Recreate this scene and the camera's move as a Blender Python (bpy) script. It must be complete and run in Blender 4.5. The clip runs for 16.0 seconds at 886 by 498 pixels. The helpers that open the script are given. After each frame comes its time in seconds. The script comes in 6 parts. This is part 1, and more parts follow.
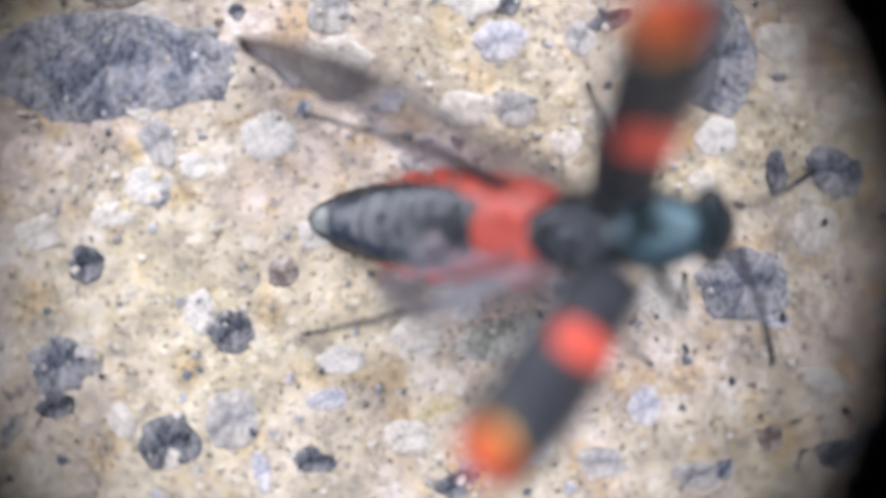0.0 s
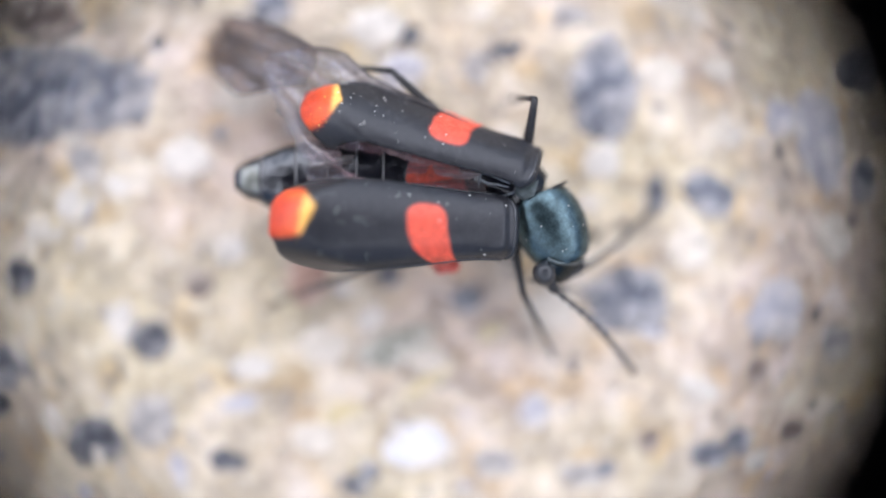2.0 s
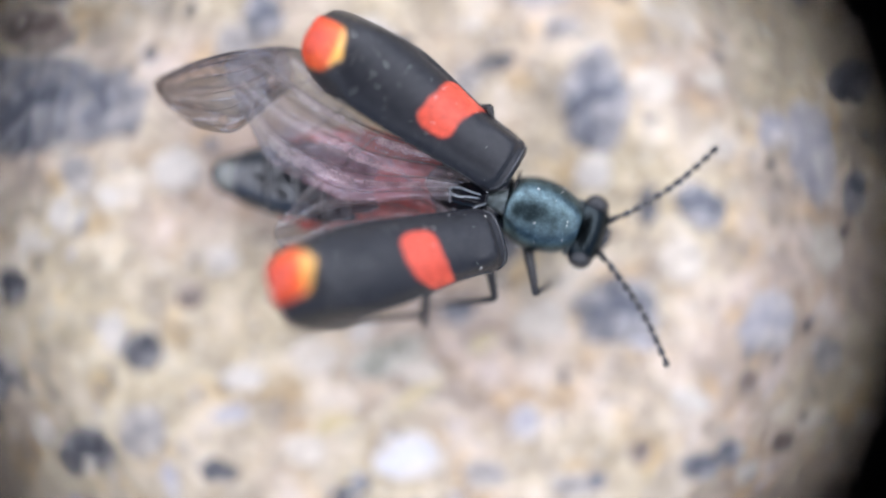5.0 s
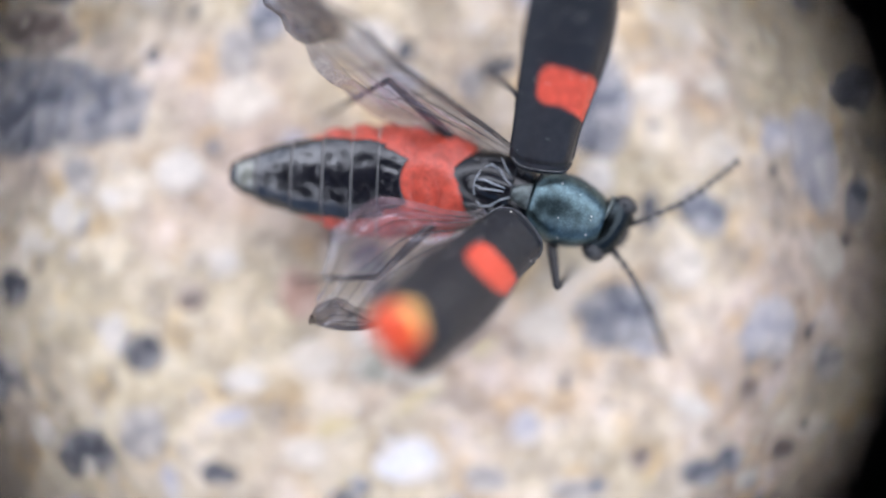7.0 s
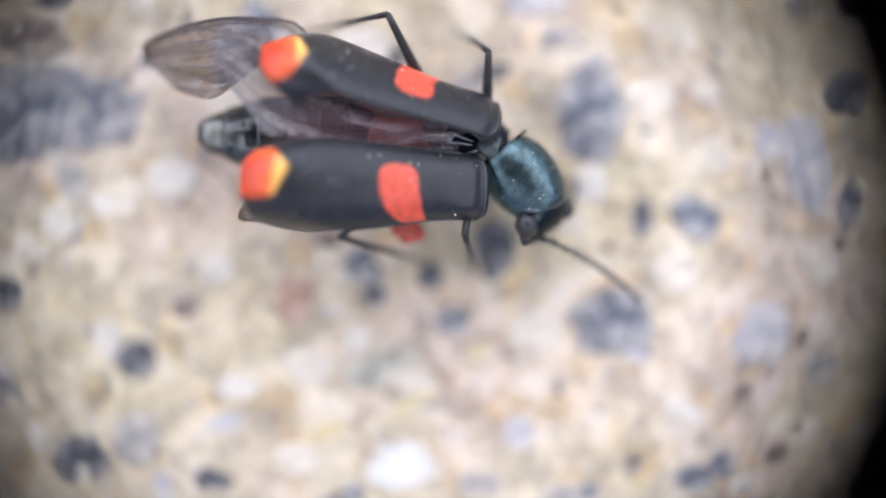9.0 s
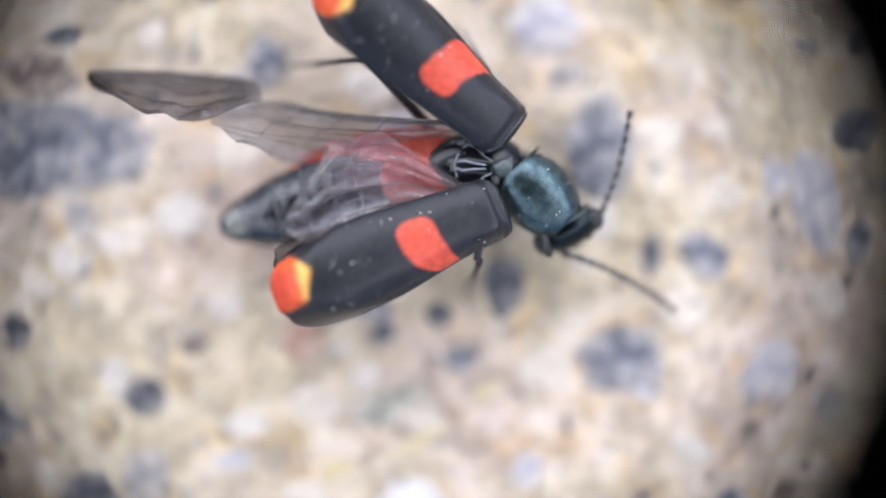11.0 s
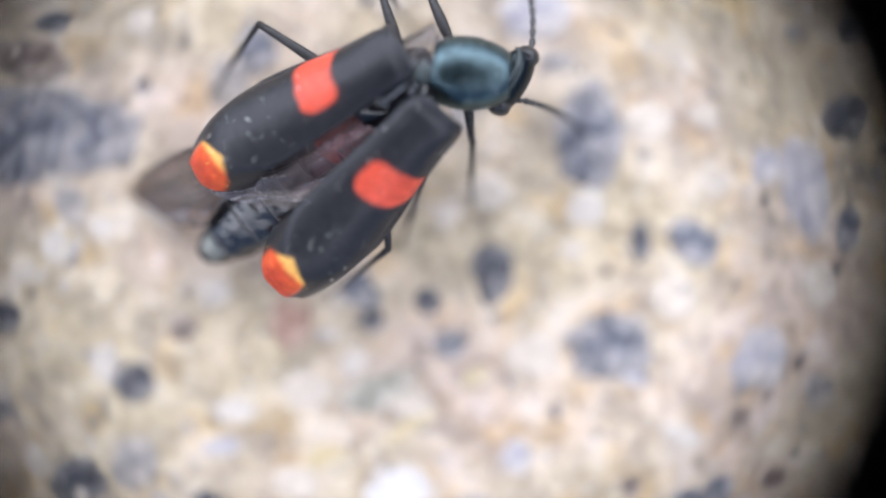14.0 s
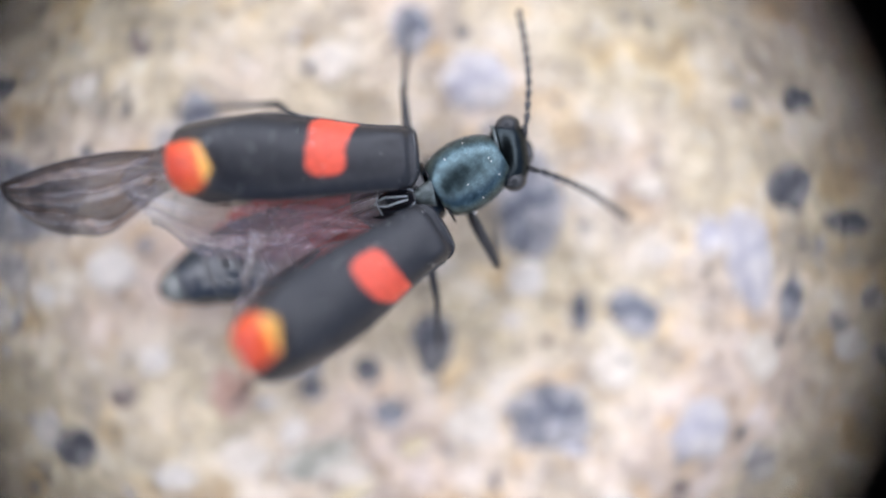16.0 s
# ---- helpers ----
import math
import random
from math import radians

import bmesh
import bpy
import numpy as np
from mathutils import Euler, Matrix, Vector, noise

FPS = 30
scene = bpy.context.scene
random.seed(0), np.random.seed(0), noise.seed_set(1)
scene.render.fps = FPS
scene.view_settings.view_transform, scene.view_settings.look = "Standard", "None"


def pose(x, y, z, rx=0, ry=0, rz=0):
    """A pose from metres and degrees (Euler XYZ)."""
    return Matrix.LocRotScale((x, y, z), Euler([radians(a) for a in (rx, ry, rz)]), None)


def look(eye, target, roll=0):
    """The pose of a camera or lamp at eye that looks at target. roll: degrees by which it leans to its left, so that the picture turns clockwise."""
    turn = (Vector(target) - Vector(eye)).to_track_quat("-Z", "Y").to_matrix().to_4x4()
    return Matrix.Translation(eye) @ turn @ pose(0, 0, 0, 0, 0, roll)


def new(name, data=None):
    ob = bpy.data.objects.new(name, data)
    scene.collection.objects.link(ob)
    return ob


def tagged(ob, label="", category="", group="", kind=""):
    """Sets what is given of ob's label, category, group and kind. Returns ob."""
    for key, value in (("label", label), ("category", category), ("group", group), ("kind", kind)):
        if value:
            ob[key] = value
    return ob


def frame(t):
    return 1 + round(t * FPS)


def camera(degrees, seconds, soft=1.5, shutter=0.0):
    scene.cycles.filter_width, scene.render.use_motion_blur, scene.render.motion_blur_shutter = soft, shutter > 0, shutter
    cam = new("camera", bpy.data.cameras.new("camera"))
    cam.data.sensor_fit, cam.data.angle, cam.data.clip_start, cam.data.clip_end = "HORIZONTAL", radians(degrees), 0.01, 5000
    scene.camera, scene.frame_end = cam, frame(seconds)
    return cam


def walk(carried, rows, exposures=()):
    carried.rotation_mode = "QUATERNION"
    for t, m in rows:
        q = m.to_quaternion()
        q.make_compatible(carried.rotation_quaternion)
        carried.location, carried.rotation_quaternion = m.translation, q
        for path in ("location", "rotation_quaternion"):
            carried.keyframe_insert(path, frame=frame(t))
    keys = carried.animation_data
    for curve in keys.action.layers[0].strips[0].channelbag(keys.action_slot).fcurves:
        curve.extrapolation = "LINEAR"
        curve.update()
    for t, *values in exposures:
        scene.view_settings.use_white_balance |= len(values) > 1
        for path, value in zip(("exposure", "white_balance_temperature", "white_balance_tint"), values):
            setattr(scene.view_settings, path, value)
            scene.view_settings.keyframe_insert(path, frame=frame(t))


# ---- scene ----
MM = 0.001

# ---- camera ----
# seconds, millimetres, degrees of roll
PATH = [
    (0, -1.127, -0.237, 17.92, -0.38),
    (0.5, -0.837, -0.098, 18.89, -0.37),
    (1, -0.154, -0.126, 19.30, -0.35),
    (1.5, -0.107, -0.064, 19.30, -0.14),
    (2, -0.063, -0.067, 19.30, -0.08),
    (2.5, -0.009, -0.000, 19.30, -0.01),
    (3, -0.028, -0.041, 19.30, -0.09),
    (3.5, -0.000, -0.000, 19.30, -0.00),
    (4, 0.019, 0.035, 19.30, 0.08),
    (4.2, 0.019, 0.035, 19.30, 0.08),
    (6.3, 0.066, 0.103, 19.30, -0.09),
    (6.5, 0.066, 0.103, 19.30, -0.09),
    (7, 0.014, 0.104, 19.30, 0.47),
    (7.5, 0.036, 0.131, 19.30, 0.30),
    (8, -0.000, 0.011, 19.30, 0.19),
    (8.5, 0.018, 0.067, 19.30, 0.19),
    (9, 0.093, 0.170, 19.30, 0.37),
    (9.2, 0.143, 0.320, 19.30, 0.37),
    (11.3, -0.017, 0.588, 19.30, 0.36),
    (11.5, -0.017, 0.588, 19.30, 0.36),
    (12, -0.042, 0.468, 19.30, 0.41),
    (12.5, 0.004, 0.469, 19.30, 0.51),
    (13, 0.045, 0.467, 19.30, 0.54),
    (13.5, 0.078, 0.484, 19.30, 0.63),
    (14, 0.115, 0.438, 19.30, 0.47),
    (14.5, 0.674, 1.196, 19.30, 0.82),
    (15, 0.657, 1.232, 19.30, 0.58),
    (15.5, 0.763, 1.277, 19.30, 0.72),
    (16, 0.771, 1.219, 19.30, 0.81),
]
cam = camera(28.7, 16.0, 2.2)
cam.data.dof.use_dof = True
cam.data.dof.focus_distance = 18.2 * MM
cam.data.dof.aperture_fstop = 20.5
walk(cam, [(t, pose(x * MM, y * MM, z * MM, 0, 0, r)) for t, x, y, z, r in PATH],
     [(0, 1.41, 5790, 13), (1.0, 1.36, 5790, 13), (16, 1.31, 5790, 13)])

# ---- light ----
world = bpy.data.worlds.new("world")
scene.world = world
world.use_nodes = True
sky = world.node_tree.nodes.new("ShaderNodeTexSky")
sky.sky_type, sky.sun_disc = "NISHITA", False
sky.sun_elevation, sky.sun_rotation = radians(66), radians(-20)
background = world.node_tree.nodes["Background"]
world.node_tree.links.new(sky.outputs[0], background.inputs[0])
background.inputs[1].default_value = 0.07
lamp = new("sun", bpy.data.lights.new("sun", "SUN"))
lamp.data.energy, lamp.data.angle, lamp.data.color = 4.6, radians(112), (1.0, 0.96, 0.92)
lamp.matrix_world = look((-0.8 * MM, 2.2 * MM, 9.0 * MM), (0, 0, 0))


# ---- materials ----
def material(name, colour, rough=0.5, metal=0.0, noise_size=0.3, spread=0.25, bump=0.0, coat=0.0, attribute="", fleck=None, film=0.0):
    """A surface with grain at two scales; sizes in millimetres."""
    m = bpy.data.materials.new(name)
    m.use_nodes = True
    n, l = m.node_tree.nodes, m.node_tree.links
    p = n["Principled BSDF"]
    p.inputs["Roughness"].default_value, p.inputs["Metallic"].default_value = rough, metal
    p.inputs["Coat Weight"].default_value, p.inputs["Coat Roughness"].default_value = coat, 0.15
    co = n.new("ShaderNodeTexCoord")
    coarse, fine = n.new("ShaderNodeTexNoise"), n.new("ShaderNodeTexNoise")
    for tex, size in ((coarse, noise_size), (fine, noise_size * 0.15)):
        tex.inputs["Scale"].default_value, tex.inputs["Detail"].default_value = 1 / (size * MM), 4
        l.new(co.outputs["Object"], tex.inputs["Vector"])
    add = n.new("ShaderNodeMath")
    add.operation = "MULTIPLY"
    l.new(coarse.outputs[0], add.inputs[0]), l.new(fine.outputs[0], add.inputs[1])
    span = n.new("ShaderNodeMapRange")
    span.inputs["From Min"].default_value, span.inputs["From Max"].default_value = 0.12, 0.4
    span.inputs["To Min"].default_value, span.inputs["To Max"].default_value = 1 - spread, 1 + spread
    l.new(add.outputs[0], span.inputs["Value"])
    mix = n.new("ShaderNodeMix")
    mix.data_type, mix.blend_type = "RGBA", "MULTIPLY"
    mix.inputs[0].default_value = 1.0
    if attribute:
        a = n.new("ShaderNodeAttribute")
        a.attribute_name = attribute
        l.new(a.outputs["Color"], mix.inputs[6])
    else:
        mix.inputs[6].default_value = (*colour, 1)
    l.new(span.outputs[0], mix.inputs[7])
    colour_out = mix.outputs[2]
    if fleck:
        spots = n.new("ShaderNodeTexNoise")
        spots.inputs["Scale"].default_value, spots.inputs["Detail"].default_value = 1 / (noise_size * 0.6 * MM), 6
        spots.inputs["Roughness"].default_value = 0.7
        l.new(co.outputs["Object"], spots.inputs["Vector"])
        gate = n.new("ShaderNodeMapRange")
        gate.inputs["From Min"].default_value, gate.inputs["From Max"].default_value = 0.5, 0.68
        gate.inputs["To Max"].default_value = 0.85
        l.new(spots.outputs[0], gate.inputs["Value"])
        over = n.new("ShaderNodeMix")
        over.data_type = "RGBA"
        over.inputs[7].default_value = (*fleck, 1)
        l.new(gate.outputs[0], over.inputs[0]), l.new(colour_out, over.inputs[6])
        colour_out = over.outputs[2]
    if film:
        skin = n.new("ShaderNodeTexNoise")
        skin.inputs["Scale"].default_value, skin.inputs["Detail"].default_value = 1 / (0.34 * MM), 8
        skin.inputs["Roughness"].default_value = 0.65
        l.new(co.outputs["Object"], skin.inputs["Vector"])
        cover = n.new("ShaderNodeMapRange")
        cover.inputs["From Min"].default_value, cover.inputs["From Max"].default_value = 0.46, 0.7
        cover.inputs["To Max"].default_value = min(film + 0.05, 0.92)
        # the cement laps over a stone's edge
        lap = n.new("ShaderNodeAttribute")
        lap.attribute_name = "rim"
        reach = n.new("ShaderNodeMath")
        reach.operation = "MULTIPLY_ADD"
        reach.inputs[1].default_value = 0.1
        l.new(lap.outputs["Fac"], reach.inputs[0]), l.new(skin.outputs[0], reach.inputs[2])
        l.new(reach.outputs[0], cover.inputs["Value"])
        over = n.new("ShaderNodeMix")
        over.data_type = "RGBA"
        cement = n.new("ShaderNodeValToRGB")
        for e, (at, c) in zip(cement.color_ramp.elements, ((0.35, (0.34, 0.28, 0.215, 1)), (0.65, (0.62, 0.545, 0.46, 1)))):
            e.position, e.color = at, c
        l.new(fine.outputs[0], cement.inputs[0]), l.new(cement.outputs[0], over.inputs[7])
        l.new(cover.outputs[0], over.inputs[0]), l.new(colour_out, over.inputs[6])
        colour_out = over.outputs[2]
        gloss = n.new("ShaderNodeMapRange")
        gloss.inputs["From Min"].default_value, gloss.inputs["From Max"].default_value = 0.4, 0.55
        gloss.inputs["To Min"].default_value, gloss.inputs["To Max"].default_value = 0.12, rough + 0.15
        l.new(fine.outputs[0], gloss.inputs["Value"]), l.new(gloss.outputs[0], p.inputs["Roughness"])
    l.new(colour_out, p.inputs["Base Color"])
    if bump:
        b = n.new("ShaderNodeBump")
        b.inputs["Strength"].default_value, b.inputs["Distance"].default_value = bump, 0.02 * MM
        l.new(add.outputs[0], b.inputs["Height"])
        l.new(b.outputs[0], p.inputs["Normal"])
    return m


def concrete_material():
    m = bpy.data.materials.new("concrete")
    m.use_nodes = True
    n, l = m.node_tree.nodes, m.node_tree.links
    p = n["Principled BSDF"]
    p.inputs["Roughness"].default_value = 0.75
    co = n.new("ShaderNodeTexCoord")

    def noise_at(size, detail=5):
        tex = n.new("ShaderNodeTexNoise")
        tex.inputs["Scale"].default_value, tex.inputs["Detail"].default_value = 1 / (size * MM), detail
        l.new(co.outputs["Object"], tex.inputs["Vector"])
        return tex.outputs[0]

    def ramp(source, stops):
        r = n.new("ShaderNodeValToRGB")
        while len(r.color_ramp.elements) < len(stops):
            r.color_ramp.elements.new(0.5)
        for e, (at, c) in zip(r.color_ramp.elements, stops):
            e.position, e.color = at, (*c, 1)
        l.new(source, r.inputs[0])
        return r.outputs[0]

    def blend(a, b, factor, how="MIX"):
        mix = n.new("ShaderNodeMix")
        mix.data_type, mix.blend_type = "RGBA", how
        if isinstance(factor, float):
            mix.inputs[0].default_value = factor
        else:
            l.new(factor, mix.inputs[0])
        l.new(a, mix.inputs[6]), l.new(b, mix.inputs[7])
        return mix.outputs[2]

    base = ramp(noise_at(1.1), [(0.3, (0.22, 0.18, 0.145)), (0.45, (0.38, 0.315, 0.245)), (0.58, (0.5, 0.42, 0.34)), (0.72, (0.64, 0.56, 0.5))])
    patches = ramp(noise_at(0.5), [(0.32, (0.1, 0.09, 0.085)), (0.42, (0.3, 0.25, 0.2)), (0.51, (0.47, 0.395, 0.3)),
                                    (0.58, (0.68, 0.58, 0.48)), (0.66, (0.8, 0.74, 0.69))])
    colour = blend(base, patches, 0.54)
    cells = n.new("ShaderNodeTexVoronoi")
    cells.inputs["Scale"].default_value = 1 / (0.085 * MM)
    l.new(co.outputs["Object"], cells.inputs["Vector"])
    sep = n.new("ShaderNodeSeparateColor")
    l.new(cells.outputs["Color"], sep.inputs[0])
    grains = ramp(sep.outputs[0], [(0.0, (0.13, 0.12, 0.12)), (0.12, (0.33, 0.28, 0.22)), (0.45, (0.5, 0.42, 0.32)),
                                   (0.7, (0.62, 0.53, 0.41)), (0.85, (0.55, 0.43, 0.24)), (1.0, (0.78, 0.74, 0.68))])
    colour = blend(colour, grains, 0.34)
    pits = ramp(noise_at(0.075, 4), [(0.3, (0.2, 0.17, 0.15)), (0.42, (1, 1, 1))])
    colour = blend(colour, pits, 0.85, "MULTIPLY")
    holes = ramp(noise_at(0.22, 3), [(0.27, (0.18, 0.16, 0.15)), (0.33, (1, 1, 1))])
    colour = blend(colour, holes, 0.8, "MULTIPLY")
    rust = ramp(noise_at(0.62, 4), [(0.54, (1, 1, 1)), (0.66, (1.0, 0.86, 0.6))])
    colour = blend(colour, rust, 0.8, "MULTIPLY")
    hue = ramp(noise_at(2.6, 3), [(0.38, (1.0, 0.97, 0.82)), (0.5, (1.0, 0.97, 0.9)), (0.62, (1.0, 0.93, 0.92))])
    colour = blend(colour, hue, 1.0, "MULTIPLY")
    l.new(colour, p.inputs["Base Color"])
    b = n.new("ShaderNodeBump")
    b.inputs["Strength"].default_value, b.inputs["Distance"].default_value = 1.0, 0.06 * MM
    l.new(noise_at(0.16), b.inputs["Height"])
    l.new(b.outputs[0], p.inputs["Normal"])
    return m


def membrane_material():
    """Thin wing skin: see-through, glossy, faintly iridescent."""
    m = material("wing_membrane", (0.2, 0.15, 0.13), 0.16, 0, 0.12, 0.45, 0.45, 0.5, "pigment")
    p = m.node_tree.nodes["Principled BSDF"]
    a = m.node_tree.nodes.new("ShaderNodeAttribute")
    a.attribute_name = "pigment"
    m.node_tree.links.new(a.outputs["Alpha"], p.inputs["Alpha"])
    p.inputs["Thin Film Thickness"].default_value = 120
    p.inputs["Thin Film IOR"].default_value = 1.4
    return m


CONCRETE = concrete_material()
STONES = {
    "dark": material("dark_stone", (0.052, 0.053, 0.063), 0.38, 0, 0.3, 0.55, 0.9, fleck=(0.12, 0.12, 0.14), film=0.25),
    "slate": material("slate_stone", (0.112, 0.116, 0.138), 0.42, 0, 0.35, 0.5, 0.9, fleck=(0.25, 0.25, 0.28), film=0.45),
    "grey": material("grey_stone", (0.25, 0.225, 0.21), 0.6, 0, 0.15, 0.5, 0.8, fleck=(0.42, 0.38, 0.34), film=0.75),
    "lilac": material("lilac_stone", (0.38, 0.355, 0.375), 0.5, 0, 0.3, 0.35, 0.6, fleck=(0.5, 0.46, 0.44), film=0.65),
    "pale": material("pale_stone", (0.55, 0.49, 0.42), 0.5, 0, 0.3, 0.3, 0.6, fleck=(0.62, 0.57, 0.5), film=0.75),
    "white": material("white_stone", (0.6, 0.58, 0.585), 0.4, 0, 0.4, 0.2, 0.5, fleck=(0.66, 0.58, 0.48), film=0.75),
    "cream": material("cream_stone", (0.56, 0.48, 0.385), 0.55, 0, 0.3, 0.35, 0.6, fleck=(0.66, 0.59, 0.5), film=0.75),
    "ochre": material("ochre_stone", (0.52, 0.41, 0.22), 0.5, 0, 0.2, 0.35, 0.6, fleck=(0.5, 0.43, 0.32), film=0.75),
    "olive": material("olive_stone", (0.26, 0.25, 0.2), 0.55, 0, 0.3, 0.4, 0.6, fleck=(0.42, 0.38, 0.3), film=0.75),
    "red": material("red_stone", (0.32, 0.19, 0.135), 0.55, 0, 0.3, 0.35, 0.6, fleck=(0.4, 0.27, 0.21), film=0.25),
    "brown": material("brown_stone", (0.14, 0.1, 0.08), 0.55, 0, 0.25, 0.5, 0.8, fleck=(0.25, 0.19, 0.15), film=0.4),
}
ELYTRA = material("wing_case", (0.02, 0.02, 0.024), 0.31, 0, 0.08, 0.3, 0.48, 0.1, "pigment")
ABDOMEN_SKIN = material("abdomen_skin", (0.42, 0.055, 0.03), 0.34, 0, 0.16, 0.45, 1.0, 0.2)
TERGITE = material("tergite", (0.008, 0.008, 0.011), 0.16, 0, 0.16, 0.4, 0.5, 0.3, "pigment")
TEAL = material("metallic_teal", (0.07, 0.102, 0.112), 0.34, 1.0, 0.1, 0.5, 0.3, 0.05)
HEAD_SHELL = material("dark_metallic_head", (0.015, 0.02, 0.022), 0.25, 0.9, 0.04, 0.5, 0.1, 0.05)
BLACK = material("black_chitin", (0.006, 0.006, 0.008), 0.16, 0, 0.08, 0.4, 0.06, 0.15)
RIDGE = material("pale_ridge", (0.24, 0.255, 0.275), 0.25, 0.1, 0.06, 0.4, 0.5, 0.3)
PLATE = material("grey_plate", (0.035, 0.036, 0.04), 0.25, 0.2, 0.06, 0.5, 0.5, 0.3)
PALE_JOINT = material("pale_joint", (0.3, 0.26, 0.22), 0.4, 0, 0.05, 0.4)
ANTENNA = material("antenna_chitin", (0.035, 0.033, 0.034), 0.25, 0, 0.05, 0.5, 0.6, 0.2)
LEG = material("leg_chitin", (0.022, 0.02, 0.02), 0.35, 0, 0.05, 0.4, 0.4, 0.1)
EYE = material("eye", (0.008, 0.008, 0.01), 0.25, 0, 0.02, 0.3, 0.8, 0.4)
VEIN = material("vein", (0.06, 0.047, 0.042), 0.4, 0, 0.1, 0.3)
MEMBRANE = membrane_material()
SPECK = material("dust", (0.75, 0.72, 0.66), 0.6)
SCUTE = material("dull_green_plate", (0.07, 0.085, 0.085), 0.3, 0.5, 0.06, 0.5, 0.6, 0.2)
POLLEN = material("pollen", (0.75, 0.5, 0.1), 0.5)
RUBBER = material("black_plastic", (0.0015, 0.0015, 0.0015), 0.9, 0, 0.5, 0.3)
for shell, gleam in ((ELYTRA, 0.28), (BLACK, 0.3), (LEG, 0.3), (TERGITE, 0.6)):
    shell.node_tree.nodes["Principled BSDF"].inputs["Specular IOR Level"].default_value = gleam
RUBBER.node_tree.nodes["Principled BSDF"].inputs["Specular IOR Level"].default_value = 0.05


# ---- mesh helpers, in millimetres ----
def part(name, bm, mat, parent=None, label=""):
    for v in bm.verts:
        v.co *= MM
    for f in bm.faces:
        f.smooth = True
    bmesh.ops.recalc_face_normals(bm, faces=bm.faces)
    me = bpy.data.meshes.new(name)
    bm.to_mesh(me)
    bm.free()
    me.materials.append(mat)
    ob = new(name, me)
    ob.parent = parent
    return tagged(ob, label)


def loft(sections, n=24, bm=None, top=2.0):
    """A closed skin through rings (x, y, z, half width, height above, depth below)."""
    bm = bm or bmesh.new()
    rings = []
    for x, y, z, w, up, down in sections:
        ring = []
        for i in range(n):
            a = 2 * math.pi * i / n
            c, s = math.cos(a), math.sin(a)
            ring.append(bm.verts.new((x, y + w * c, z + (up if s > 0 else down) * math.copysign(abs(s) ** (2 / top), s))))
        rings.append(ring)
    for a, b in zip(rings, rings[1:]):
        for i in range(n):
            bm.faces.new((a[i], a[(i + 1) % n], b[(i + 1) % n], b[i]))
    bm.faces.new(rings[0]), bm.faces.new(rings[-1])
    return bm


def rounded(x0, x1, steps, f):
    """Rings from x0 to x1, f(u) gives (y, z, width, up, down); ends close softly."""
    rows = []
    for i in range(steps + 1):
        u = 0.5 - 0.5 * math.cos(math.pi * i / steps)
        y, z, w, up, down = f(min(max(u, 0.0), 1.0))
        rows.append((x0 + (x1 - x0) * u, y, z, max(w, 0.004), max(up, 0.004), max(down, 0.004)))
    return rows


def tube(points, radii, n=8, bm=None):
    """A round rod along points."""
    bm = bm or bmesh.new()
    pts = [Vector(p) for p in points]
    rings = []
    for i, p in enumerate(pts):
        d = (pts[min(i + 1, len(pts) - 1)] - pts[max(i - 1, 0)]).normalized()
        side = d.cross(Vector((0.12, 0.2, 1))).normalized()
        up = side.cross(d)
        rings.append([bm.verts.new(p + radii[i] * (math.cos(2 * math.pi * k / n) * side + math.sin(2 * math.pi * k / n) * up)) for k in range(n)])
    for a, b in zip(rings, rings[1:]):
        for k in range(n):
            bm.faces.new((a[k], a[(k + 1) % n], b[(k + 1) % n], b[k]))
    bm.faces.new(rings[0]), bm.faces.new(rings[-1])
    return bm


def sheet(nu, nv, place, pigment=None, thick=0.0):
    """A skin over u, v in 0..1; place(u, v) gives a point; pigment(u, v) a colour; thick closes it with an under side."""
    bm = bmesh.new()
    layer = bm.verts.layers.float_color.new("pigment")
    sides = []
    for drop in ([0.0, thick] if thick else [0.0]):
        grid = []
        for i in range(nu + 1):
            row = []
            for j in range(nv + 1):
                u, v = i / nu, j / nv
                x, y, z = place(u, v)
                vert = bm.verts.new((x, y, z - drop))
                vert[layer] = pigment(u, v) if pigment else (1, 1, 1, 1)
                row.append(vert)
            grid.append(row)
        for i in range(nu):
            for j in range(nv):
                bm.faces.new((grid[i][j], grid[i + 1][j], grid[i + 1][j + 1], grid[i][j + 1]))
        sides.append(grid)
    if thick:
        a, b = sides
        rim = [(i, 0) for i in range(nu)] + [(nu, j) for j in range(nv)] + [(i, nv) for i in range(nu, 0, -1)] + [(0, j) for j in range(nv, 0, -1)]
        for (i, j), (k, m) in zip(rim, rim[1:] + rim[:1]):
            bm.faces.new((a[i][j], a[k][m], b[k][m], b[i][j]))
    return bm


def step(a, b, x):
    u = min(max((x - a) / (b - a), 0.0), 1.0)
    return u * u * (3 - 2 * u)


def mixed(a, b, f):
    return tuple(p * (1 - f) + q * f for p, q in zip(a, b))


# ---- ground ----
def relief(x, y):
    """The concrete's height at a place."""
    p = Vector((x, y, 0.3))
    return 0.04 * noise.noise(p * 0.9) + 0.024 * noise.noise(p * 3.1) + 0.016 * noise.noise(p * 7.7)


